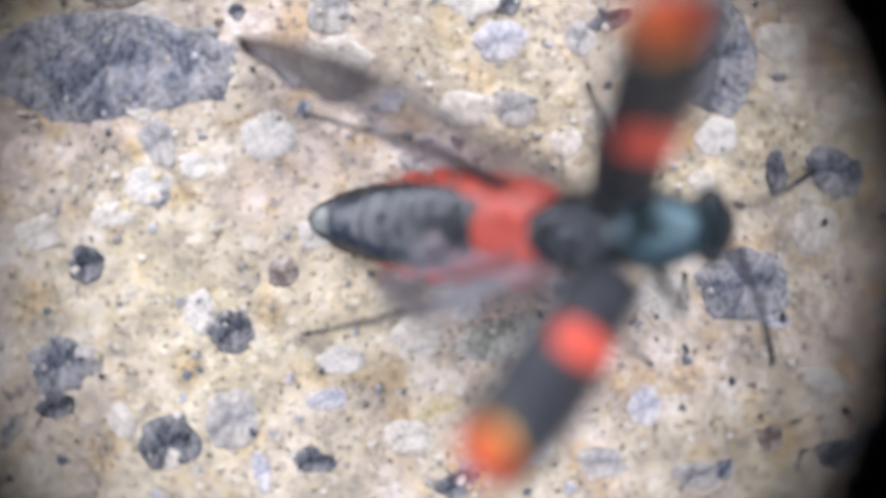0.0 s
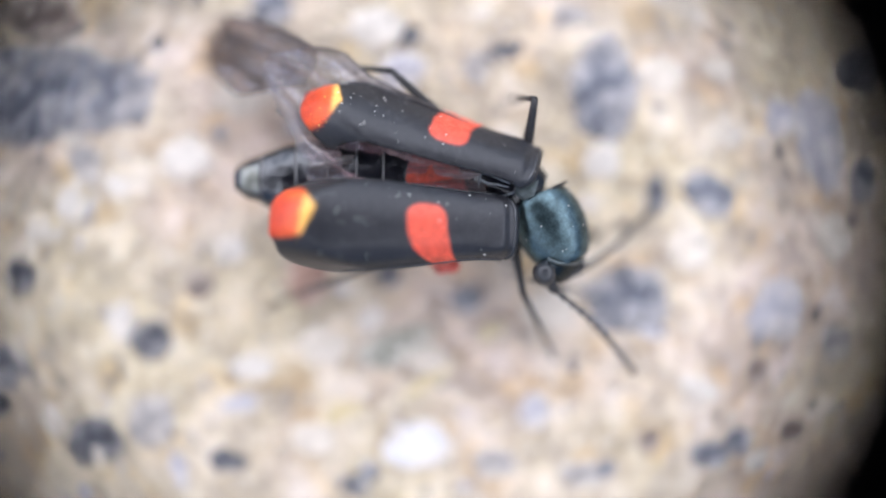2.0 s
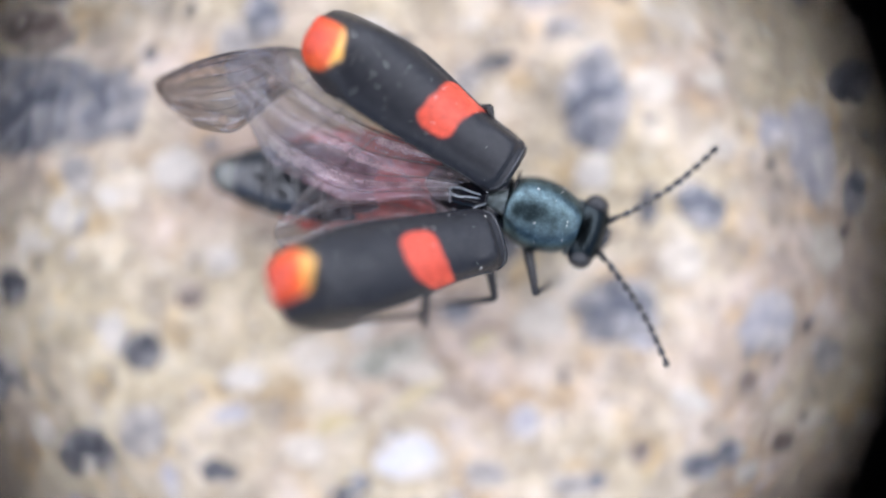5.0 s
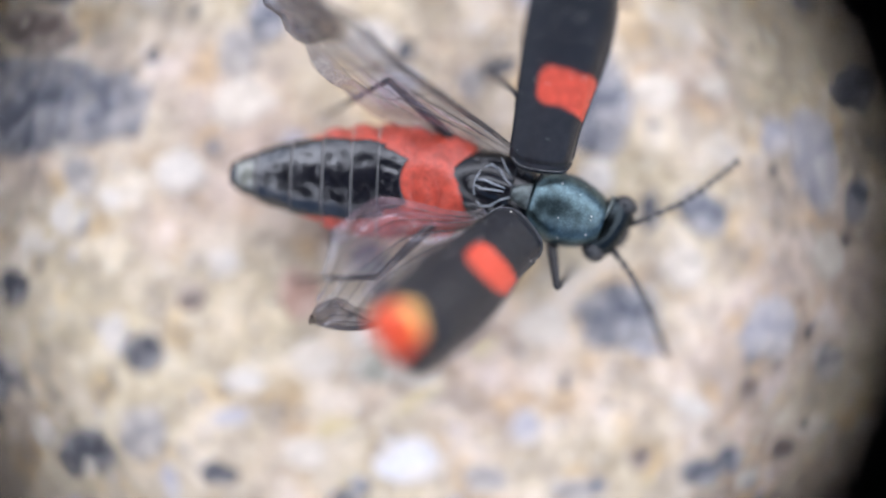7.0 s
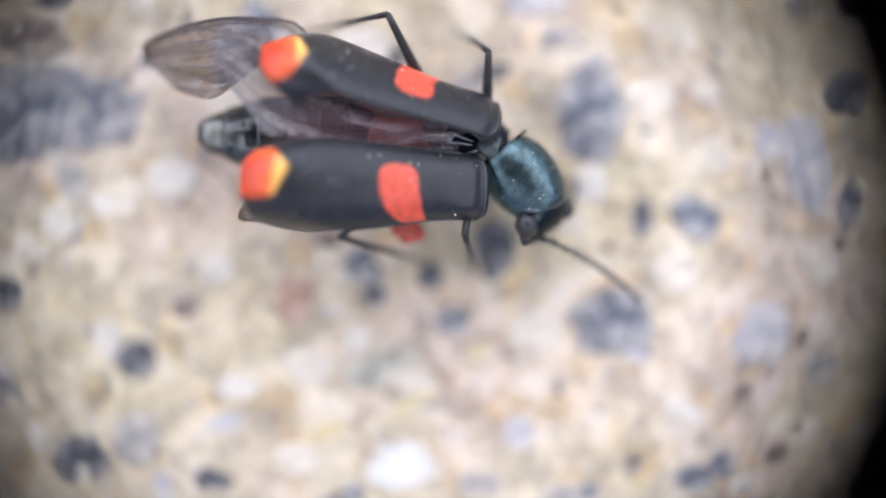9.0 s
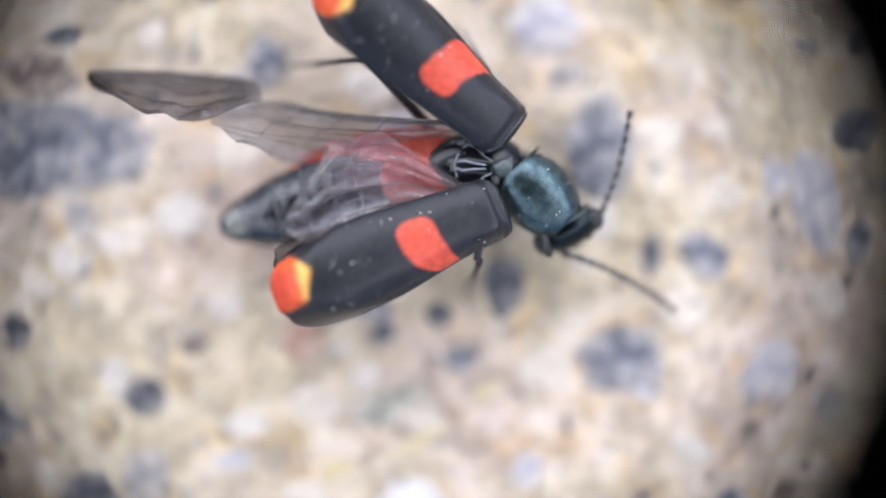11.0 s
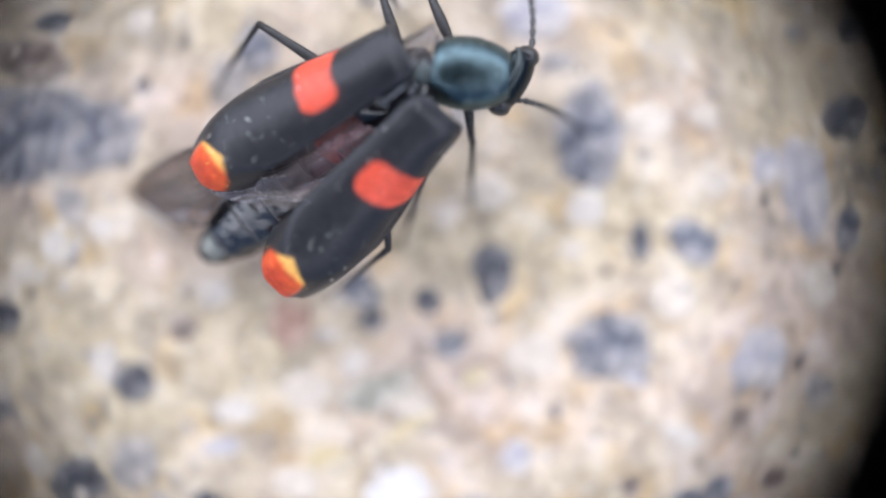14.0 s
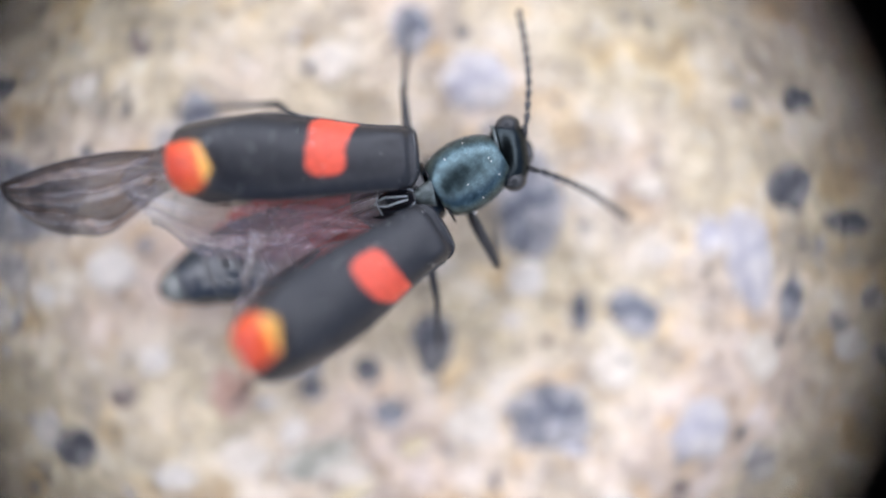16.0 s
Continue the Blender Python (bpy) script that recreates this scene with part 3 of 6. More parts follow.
def build_elytron(side):
    """A wing case: a vaulted shell along -x from its hinge, its outer side turned down, with a red band, and a red and yellow
    spot on the inner half of its tip beside a black outer lobe."""
    length = 2.5

    def place(u, v):
        q = 2 * v - 1
        w = 0.375 + 0.135 * step(0.05, 0.85, u)
        turn = -0.95 + 2.45 * v
        y = w * (math.sin(turn) + 0.02)
        h = 0.27 + 0.05 * step(0.3, 0.9, u)
        arch = h * (abs(math.cos(turn)) ** 0.85) - 0.66 * h
        end = 1 - 0.23 * max((abs(q + 0.1) - 0.25) / 0.75, 0) ** 2.2 - 0.028 * step(0.02, 0.26, q) + 0.02 * step(-0.9, -0.2, q)
        start = 0.06 - 0.14 * max((abs(q) - 0.45) / 0.55, 0) ** 2.4
        drop = 0.3 * max(u - 0.8, 0) ** 2 / 0.04 * (1 + 0.25 * step(0.1, 0.5, q)) + 0.07 * (1 - min(u / 0.07, 1)) ** 2
        pinch = 0.035 * math.exp(-((q - 0.16) / 0.12) ** 2) * step(0.86, 1.0, u)
        # a shallow groove sets off the raised margin at the hinge end and along the outer side
        groove = 0.022 * (math.exp(-((u - 0.045) / 0.014) ** 2) * step(1.0, 0.6, abs(q)) + 0.6 * math.exp(-((q - 0.8) / 0.06) ** 2) * (1 - step(0.6, 0.8, u)))
        ripple = -groove + 0.005 * noise.noise(Vector((u * 9, v * 5, side))) + 0.03 * math.exp(-((u - 0.1) / 0.07) ** 2 - ((q - 0.45) / 0.25) ** 2)
        return start - (length * end + start) * u, side * (0.03 + 0.03 * step(0.2, 1, u) + y), arch - drop - pinch + ripple

    def pigment(u, v):
        x, q = length * u, 2 * v - 1
        wob = 0.014 * noise.noise(Vector((u * 14, v * 9, 2.0 * side)))
        mid = 0.96 - 0.05 * q
        flare = 0.09 * step(0.1, 1, q) if side == 1 else -0.03 * step(0.2, 1, q)
        dx, dy = max(abs(x - mid - (0.5 * flare if side == 1 else 0)) - 0.09 - flare, 0), max(-0.26 - q, 0) * 0.42
        band = 1 - step(0.085, 0.13, math.hypot(dx, dy) + wob)
        # the tip spot is yellow to its front
        far = -place(u, v)[0]
        inside = far - 2.11 - 0.3 * abs(q + 0.35) + 1.2 * wob
        spot = step(0.0, 0.035, inside) * (1 - step(0.08, 0.18, q + 2.5 * wob)) * step(-0.8, -0.68, q + 2 * wob)
        # a fine greyish bloom lies on the black
        bloom = step(-0.1, 0.6, noise.noise(Vector((u * 7, v * 4, side + 9.0)))) * step(0.0, 0.5, noise.noise(Vector((u * 70, v * 30, side + 3.0))))
        c = mixed(mixed(JET, (0.06, 0.058, 0.06, 1), 0.4 * bloom), RED, band)
        warm = mixed(YELLOW, mixed(ORANGE, (0.52, 0.05, 0.016, 1), step(0.12, 0.3, inside)), step(0.08, 0.17, far - 2.12 - 0.14 * (q + 0.35) + 3 * wob))
        return mixed(c, warm, spot)

    ob = part("wing_case", sheet(110, 56, place, pigment, 0.025), ELYTRA, beetle, "black wing case with red band and orange-yellow tip")
    r = random.Random(5 + side)
    for _ in range(56):
        u = r.betavariate(4, 1.4) if r.random() < 0.6 else r.random()
        v = r.betavariate(1.5, 2.2) * 0.85 + 0.05
        x, y, z = place(u, v)
        bm = bmesh.new()
        bmesh.ops.create_icosphere(bm, subdivisions=1, radius=0.003 + 0.008 * r.random() ** 2)
        s = part("dust_speck", bm, POLLEN if u > 0.88 else SPECK, ob)
        s.matrix_basis = pose(x * MM, y * MM, (z + 0.003) * MM, r.uniform(0, 90))
    margin = [place(0.012 + 0.95 * i / 30, 0.985) for i in range(31)]
    part("margin", tube([(x, y, z + 0.004) for x, y, z in margin], [0.012] * 31, 6), PLATE, ob)
    front = [place(0.02, 0.06 + 0.87 * i / 12) for i in range(13)]
    part("margin", tube([(x, y, z + 0.002) for x, y, z in front], [0.014] * 13, 6), PLATE, ob)
    edge = [place(i / 24 * 0.97, 0.0) for i in range(1, 25)]
    part("seam", tube(edge, [0.011] * 24, 6), BLACK, ob)
    return ob


def build_abdomen():
    """Soft red abdomen along -x with black back plates and pale joints."""
    length = 2.74

    def half(u):
        if u < 0.4:
            return 0.42 + 0.19 * math.sin(math.pi / 2 * u / 0.4)
        end = math.sqrt(max(1 - (max(u - 0.93, 0) / 0.07) ** 2, 0.0))
        return 0.61 * (1 - 0.83 * min((u - 0.4) / 0.6, 1) ** 1.5) * (0.04 + 0.96 * end)

    def f(u):
        w = half(u) * min(1, 0.5 + u * 8)
        return 0, -0.05, w, 0.33 * (w / 0.55) ** 0.7, 0.28 * (w / 0.55) ** 0.7
    skin = loft(rounded(0.1, 0.03 - length, 70, f), 56)
    for v in skin.verts:
        # lumpy folds where no plates stiffen the skin, ring creases further back
        t = (0.1 - v.co.x) / (length + 0.1)
        soft = 1 - step(0.26, 0.37, t)
        lump = 0.045 * noise.noise(Vector((v.co.x * 4.5, v.co.y * 3.2, 1.0))) + 0.022 * noise.noise(Vector((v.co.x * 11, v.co.y * 7, 6.0)))
        ring = -0.02 * sum(math.exp(-((t - c) / 0.012) ** 2) for c in (0.42, 0.52, 0.63, 0.74))
        k = (lump * soft + ring + 0.008 * noise.noise(v.co * 9)) * step(0.04, 0.12, t) * (1 - step(0.8, 0.9, t))
        v.co.y *= 1 + k * 1.6
        v.co.z += k * (1 if v.co.z > -0.05 else -1) * min(abs(v.co.z + 0.05) / 0.1, 1)
    body = part("abdomen", skin, ABDOMEN_SKIN, beetle, "swollen red abdomen")
    cuts = [0.335, 0.42, 0.52, 0.63, 0.75, 0.88, 0.985]
    wide = [0.26, 0.44, 0.52, 0.64, 0.88, 1.05]
    dark = (0.007, 0.007, 0.01, 1)
    for k in range(6):
        a, b = cuts[k], cuts[k + 1]

        def place(u, v, a=a, b=b, k=k):
            q = 2 * v - 1
            ww = wide[k] + 0.85 * (wide[min(k + 1, 5)] - wide[k]) * u
            t = a + (b - a) * u - (0.03 * (1 - u) * q * q if k < 3 else 0)
            w = half(t)
            ang = math.pi / 2 + (v - 0.5) * math.pi * 0.98 * ww * (1 + 0.1 * noise.noise(Vector((u * 2, k * 1.7, q))))
            dent = 0.014 * noise.noise(Vector((u * 2.2, v * 9, k * 2.3))) + 0.006 * noise.noise(Vector((u * 5, v * 10, k * 1.1)))
            pit = 0.008 * (math.exp(-((abs(q) - 0.42) / 0.13) ** 2) + 0.7 * math.exp(-((u - 0.25) / 0.15) ** 2)) if k < 4 else 0.0
            lift = 0.022 + 0.014 * u - pit * math.sin(math.pi * u) + dent * math.sin(math.pi * u) - 0.012 * (abs(q) ** 6)
            return 0.1 - (length + 0.1) * t, -(w + lift) * math.cos(ang), -0.05 + (0.33 * (w / 0.55) ** 0.7 + lift) * math.sin(ang)

        def pigment(u, v, k=k):
            soft = 0.06 * noise.noise(Vector((v * 6, k * 3.1, 0.5))) + 0.03 * noise.noise(Vector((v * 22, k * 1.3, 2.5)))
            if k == 5:
                c = step(0.06, 0.14, u) * (1 - step(0.17, 0.25, abs(v - 0.5))) * (1 - step(0.7, 0.82, u))
                rim = max(step(0.9, 0.97, u), step(0.36, 0.44, abs(v - 0.5)))
                return mixed(mixed(dark, (0.17, 0.17, 0.14, 1), min(max(0.75 * c + 5 * soft * c, 0), 1)), dark, rim)
            return mixed(dark, (0.17, 0.155, 0.145, 1), step(0.955, 0.985, u + 0.5 * soft))
        part("tergite", sheet(18, 40, place, pigment, 0.012), TERGITE, body, "shiny black back plate with thin pale hind edge")

    for k in range(3):
        t = 0.2 + 0.07 * k + 0.012 * (k % 2)
        crease = [(0.1 - 2.84 * (t + 0.012 * math.sin(5 * q + k)), half(t) * q, -0.05 + 0.33 * (half(t) / 0.55) ** 0.7 * math.sqrt(1 - q * q) + 0.002) for q in [-0.8 + 0.16 * i for i in range(11)]]
        part("skin_fold", tube(crease, [0.01 * (1 - abs(i - 5) / 6) for i in range(11)], 6), ABDOMEN_SKIN, body)
    for t, w in zip(cuts[1:4], (0.46, 0.54, 0.66)):
        for a0 in (0.02, 0.5 + 0.5 * w):
            ring = [(0.1 - 2.84 * t, half(t) * math.cos(a), -0.05 + 0.33 * (half(t) / 0.55) ** 0.7 * math.sin(a)) for a in [math.pi * (a0 + (0.48 - 0.5 * w) * i / 10) for i in range(11)]]
            part("joint_line", tube(ring, [0.011 * (0.3 + 0.7 * math.sin(math.pi * i / 10)) for i in range(11)], 6), PALE_JOINT, body, "pale line between the rings")
    for s in (1, -1):
        for k in range(5):
            t = 0.12 + 0.1 * k

            def e(u, s=s, t=t):
                r = math.sin(math.pi * u) ** 0.5
                return s * half(t + 0.05) * 0.86, -0.02, 0.1 * r, 0.13 * r, 0.12 * r
            part("side_lobe", loft(rounded(0.1 - 2.84 * t, 0.1 - 2.84 * (t + 0.12), 8, e), 12), ABDOMEN_SKIN, body)
    return body


def build_wing(side, length, chord, taper, name, crumple):
    """One rigid panel of a hind wing along -x; its front edge lies on the axis, its skin towards the body."""
    outer = taper > 0.3

    def depth(u):
        if outer:
            return chord * (0.97 * (1 - u ** 2.4) ** 0.5 + 0.03) * (0.52 + 0.48 * step(0.0, 0.45, u))
        return chord * ((0.5 if side == 1 else 0.25) + (0.5 if side == 1 else 0.75) * step(0, 0.5, u)) * (1 - 0.3 * step(0.75, 1.0, u))

    def pleat(x):
        """A sharp fold line, 0 to 1 and back."""
        return abs((x % 1.0) * 2 - 1)

    def place(u, v):
        d = depth(u)
        n1 = noise.noise(Vector((u * 3, v * 2, side * 3.0 + taper)))
        fan = 3.1 * v + 0.3 * u + 0.45 * n1
        fold = crumple * (0.1 * pleat(fan) * step(0, 0.3, u) * (0.5 + 0.5 * d / chord) + 0.05 * pleat(3.4 * u - 1.6 * v + 0.5 * n1) * v * step(0.25, 0.6, u)
                          + 0.09 * noise.voronoi(Vector((u * length * 1.7 + 1.2 * v, v * chord * 4.2 - u, 7.0 + side + taper)))[0][0] + 0.05 * n1 - 0.03)
        bulge = 0.12 * chord * math.sin(math.pi * u) if outer else 0.12 * math.exp(-((u - 0.86) / 0.1) ** 2)
        round_end = 0.0 if outer else 0.3 * chord * math.sin(math.pi * min(v * 1.1, 1)) * step(0.55, 1.0, u)
        return (0.12 if outer else 0) - length * u - round_end - 0.06 * v * math.sin(math.pi * u), side * (bulge - (d + bulge) * v), -0.06 - 0.05 * v + fold * (0.25 + v)

    def pigment(u, v):
        streak = noise.noise(Vector((u * 3, v * 10, taper * 5)))
        fine = noise.noise(Vector((u * 11, v * 26, side + 4.0)))
        pale, deep = ((0.16, 0.11, 0.082, 1), (0.06, 0.042, 0.034, 1)) if outer else ((0.3, 0.265, 0.255, 1), (0.09, 0.075, 0.078, 1))
        c = mixed(deep, pale, step(-0.35, 0.55, streak + 0.35 * fine))
        # pink next to the body paints in the abdomen's red, reflected and showing through
        c = mixed(c, (0.55, 0.24, 0.3, 1), 0.0 if outer else 0.3 * step(0.3, 0.6, v + 0.3 * streak) * step(0.05, 0.3, u) * (1 - step(0.5, 0.85, u)))
        ends = 0.55 + 0.45 * step(0.0, 0.12, u) if outer else 1.0
        # fold shading is painted into the pigment: valleys darkened, crests lightened
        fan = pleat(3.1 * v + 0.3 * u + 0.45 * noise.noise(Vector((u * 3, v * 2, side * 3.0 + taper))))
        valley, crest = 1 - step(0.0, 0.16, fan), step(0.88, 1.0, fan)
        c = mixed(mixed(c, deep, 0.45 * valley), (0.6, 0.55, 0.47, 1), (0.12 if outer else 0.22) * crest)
        return (*c[:3], min(ends * ((0.48 if side == 1 else 0.36) + (0.28 if outer else 0) + 0.2 * step(-0.2, 0.6, streak) + 0.2 * (1 - step(0, 0.12, v)) + 0.18 * valley + 0.12 * crest), 0.92))
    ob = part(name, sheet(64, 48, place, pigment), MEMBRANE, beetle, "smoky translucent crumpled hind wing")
    for v0, v1, r in ((0.0, 0.0, 0.02), (0.1, 0.05, 0.011), (0.22, 0.3, 0.008), (0.4, 0.55, 0.007), (0.6, 0.8, 0.006), (0.8, 1.0, 0.005)):
        pts = []
        for i in range(15):
            u = i / 14 * (0.98 if v0 < 0.5 else 0.7)
            x, y, z = place(u, v0 + (v1 - v0) * u)
            pts.append((x, y, z + 0.004))
        if v0 == 0.4 and taper < 0.3 and side == 1:
            for at in (0.42, 0.6, 0.75):
                cross = [place(at + 0.1 * k / 6, 0.02 + 0.7 * k / 6) for k in range(7)]
                part("vein", tube([(x, y, z + 0.004) for x, y, z in cross], [0.006 - 0.0005 * k for k in range(7)], 6), VEIN, ob)
        part("vein", tube(pts, [r * (1 - 0.5 * i / 14) * (0.35 + 0.65 * step(0, 3, i)) for i in range(15)], 6), VEIN, ob)
    return ob


def build_femur(length, side):
    pts = [(-length * u, 0, 0.05 * math.sin(math.pi * u)) for u in [i / 8 for i in range(9)]]
    ob = part("femur", tube(pts, [0.038, 0.052, 0.06, 0.062, 0.058, 0.052, 0.046, 0.042, 0.037], 10), LEG, beetle)
    return ob


def build_tibia(length, side):
    shin = length * 0.6
    pts = [(-shin * u, 0, 0.025 * math.sin(math.pi * u)) for u in [i / 6 for i in range(7)]]
    ob = part("tibia", tube(pts, [0.036, 0.034, 0.03, 0.03, 0.031, 0.034, 0.03], 8), LEG, beetle)
    span = (length - shin) / 5
    for k in range(5):
        x = -shin - span * k
        part("foot_joint", tube([(x, 0, 0), (x - span * 0.3, 0, 0), (x - span * 0.85, 0, -0.004), (x - span, 0, 0)], [0.012, 0.019, 0.026, 0.012], 6), LEG, ob)
    for s in (1, -1):
        part("claw", tube([(-length, 0, 0), (-length - 0.05, s * 0.03, 0.0), (-length - 0.08, s * 0.035, -0.03)], [0.01, 0.008, 0.003], 5), LEG, ob)
    return ob


thorax = build_thorax()
pronotum = build_pronotum()
head = build_head()
vesicle = build_vesicle()
abdomen = build_abdomen()
antennae = {s: build_antenna(s) for s in (1, -1)}
wing_cases = {s: build_elytron(s) for s in (1, -1)}
wings = {1: build_wing(1, 2.6, 1.1, 0.1, "hind_wing", 0.9), -1: build_wing(-1, 1.8, 1.05, 0.05, "hind_wing", 1.0)}
wing_tips = {1: build_wing(1, 1.75, 0.8, 0.5, "hind_wing_tip", 1.1), -1: build_wing(-1, 0.8, 0.34, 0.5, "hind_wing_tip", 1.4)}
THIGH, SHIN = {"1": 0.75, "2": 0.85, "3": 1.2}, {"1": 0.95, "2": 1.1, "3": 1.35}
legs = {k + n: (build_femur(THIGH[n], 1 if k == "L" else -1), build_tibia(SHIN[n], 1 if k == "L" else -1)) for k in "LR" for n in "123"}

# the insect's poses: seconds, millimetres and degrees
BODY = [
    (0, 0.55, -0.11, 0.00, 0, 0, -2), (0.2, 0.67, -0.11, 0.00, 0, 0, -2), (0.5, 0.61, 0.03, 0.00, 0, 0, -12),
    (1, 0.61, 0.01, 0.00, 0, 0, -10), (1.5, 0.72, 0.06, 0.00, 0, 0, -25), (1.72, 0.72, 0.06, 0.00, 0, 0, -25),
    (1.9, 0.87, 0.53, 0.00, 0, 0, -18), (2, 0.87, 0.53, 0.00, 0, 0, -18), (2.5, 0.39, 0.34, 0.00, 0, 0, -18),
    (2.6, 0.39, 0.34, 0.00, 0, 0, -18), (2.85, 0.54, 0.27, 0.00, 0, 0, -27), (3, 0.54, 0.27, 0.00, 0, 0, -27),
    (3.2, 0.71, 0.37, 0.00, 0, 0, -31), (3.4, 0.77, 0.48, 0.00, 0, 0, -28), (3.5, 0.70, 0.40, 0.00, 0, 0, -20),
    (3.6, 0.65, 0.41, 0.00, 0, 0, -20), (4, 0.66, 0.47, 0.00, 0, 0, -10), (4.2, 0.66, 0.47, 0.00, 0, 0, -10),
    (6.3, 0.71, 0.74, 0.00, 0, 0, -22), (6.5, 0.93, 0.69, 0.00, 0, 0, -23), (7, 0.89, 0.67, 0.00, 0, 0, -15),
    (7.5, 0.86, 0.76, 0.00, 0, 0, -16), (8, 0.90, 0.83, 0.00, 0, 0, -16), (8.5, 0.86, 0.82, 0.00, 0, 0, -11),
    (8.82, 0.86, 0.82, 0.00, 0, 0, -11), (8.9, 0.63, 1.23, 0.00, 0, 0, -14), (9, 0.63, 1.23, 0.00, 0, 0, -14),
    (9.2, 0.31, 1.15, 0.00, 0, 0, -12), (11.3, 0.70, 1.46, 0.00, 0, 0, 1), (11.42, 0.34, 0.98, 0.20, 0, 0, 10),
    (11.5, 0.34, 0.98, 0.20, 0, 0, 10), (12, 0.39, 1.26, 0.35, 0, 0, 12), (12.5, 0.65, 1.60, 0.35, 0, 0, 11),
    (13, 0.56, 1.55, 0.35, 0, 0, 8), (13.4, 0.56, 1.55, 0.35, 0, 0, 8), (13.5, 0.31, 1.75, 0.35, 0, 0, 28),
    (14, -0.06, 2.26, 0.55, 0, 0, 30), (14.5, 0.08, 2.04, 0.35, 0, 0, 28), (15, 0.44, 1.88, 0.35, 0, 0, 24),
    (15.3, 0.27, 1.52, 0.35, 0, 0, 24), (15.5, 0.60, 1.89, 0.35, 0, 0, 18), (15.8, 0.78, 1.89, 0.35, 0, 0, 18),
    (16, 0.63, 1.80, 0.15, 0, 0, 12),
]
PRONOTUM = [
    (0, 0.06, 0.00, 0.88, 0, 0, 8), (0.2, 0.06, 0.00, 0.88, 0, 0, 7), (0.5, 0.06, 0.00, 0.88, 0, 0, -4),
    (1, 0.06, 0.00, 0.88, 0, 0, -6), (1.5, 0.06, 0.00, 0.88, 0, 0, -4), (1.72, 0.06, 0.00, 0.88, 0, 0, -4),
    (1.9, 0.06, 0.00, 0.88, 0, 0, -46), (2, 0.06, 0.00, 0.88, 0, 0, -46), (2.5, 0.06, 0.00, 0.88, 0, 0, -31),
    (2.6, 0.06, 0.00, 0.88, 0, 0, -31), (2.85, 0.06, 0.00, 0.88, 0, 0, -9), (3, 0.06, 0.00, 0.88, 0, 0, -9),
    (3.2, 0.06, 0.00, 0.88, 0, 0, 6), (3.4, 0.06, 0.00, 0.88, 0, 0, 1), (3.5, 0.06, 0.00, 0.88, 0, 0, -12),
    (3.6, 0.06, 0.00, 0.88, 0, 0, -13), (4, 0.06, 0.00, 0.88, 0, 0, -10), (4.2, 0.06, 0.00, 0.88, 0, 0, -10),
    (6.3, 0.06, 0.00, 0.88, 0, 0, -1), (6.5, 0.06, 0.00, 0.88, 0, 0, -5), (7, 0.06, 0.00, 0.88, 0, 0, -4),
    (7.5, 0.06, 0.00, 0.88, 0, 0, -3), (8, 0.06, 0.00, 0.88, 0, 0, -11), (8.5, 0.06, 0.00, 0.88, 0, 0, -10),
    (8.82, 0.06, 0.00, 0.88, 0, 0, -10), (8.9, 0.06, 0.00, 0.88, 0, 0, -34), (9, 0.06, 0.00, 0.88, 0, 0, -34),
    (9.2, 0.06, 0.00, 0.88, 0, 0, -21), (11.3, 0.06, 0.00, 0.88, 0, 0, -43), (11.42, 0.06, 0.00, 0.88, 0, 0, 9),
    (11.5, 0.06, 0.00, 0.88, 0, 0, 9), (12, 0.06, 0.00, 0.88, 0, 0, 2), (12.5, 0.06, 0.00, 0.88, 0, 0, -28),
    (13, 0.06, 0.00, 0.88, 0, 0, -17), (13.4, 0.06, 0.00, 0.88, 0, 0, -17), (13.5, 0.06, 0.00, 0.88, 0, 0, 15),
    (14, 0.06, 0.00, 0.88, 0, 0, -34), (14.5, 0.06, 0.00, 0.88, 0, 0, 2), (15, 0.06, 0.00, 0.88, 0, 0, -7),
    (15.3, 0.06, 0.00, 0.88, 0, 0, 57), (15.5, 0.06, 0.00, 0.88, 0, 0, 20), (15.8, 0.06, 0.00, 0.88, 0, 0, 11),
    (16, 0.06, 0.00, 0.88, 0, 0, 20),
]
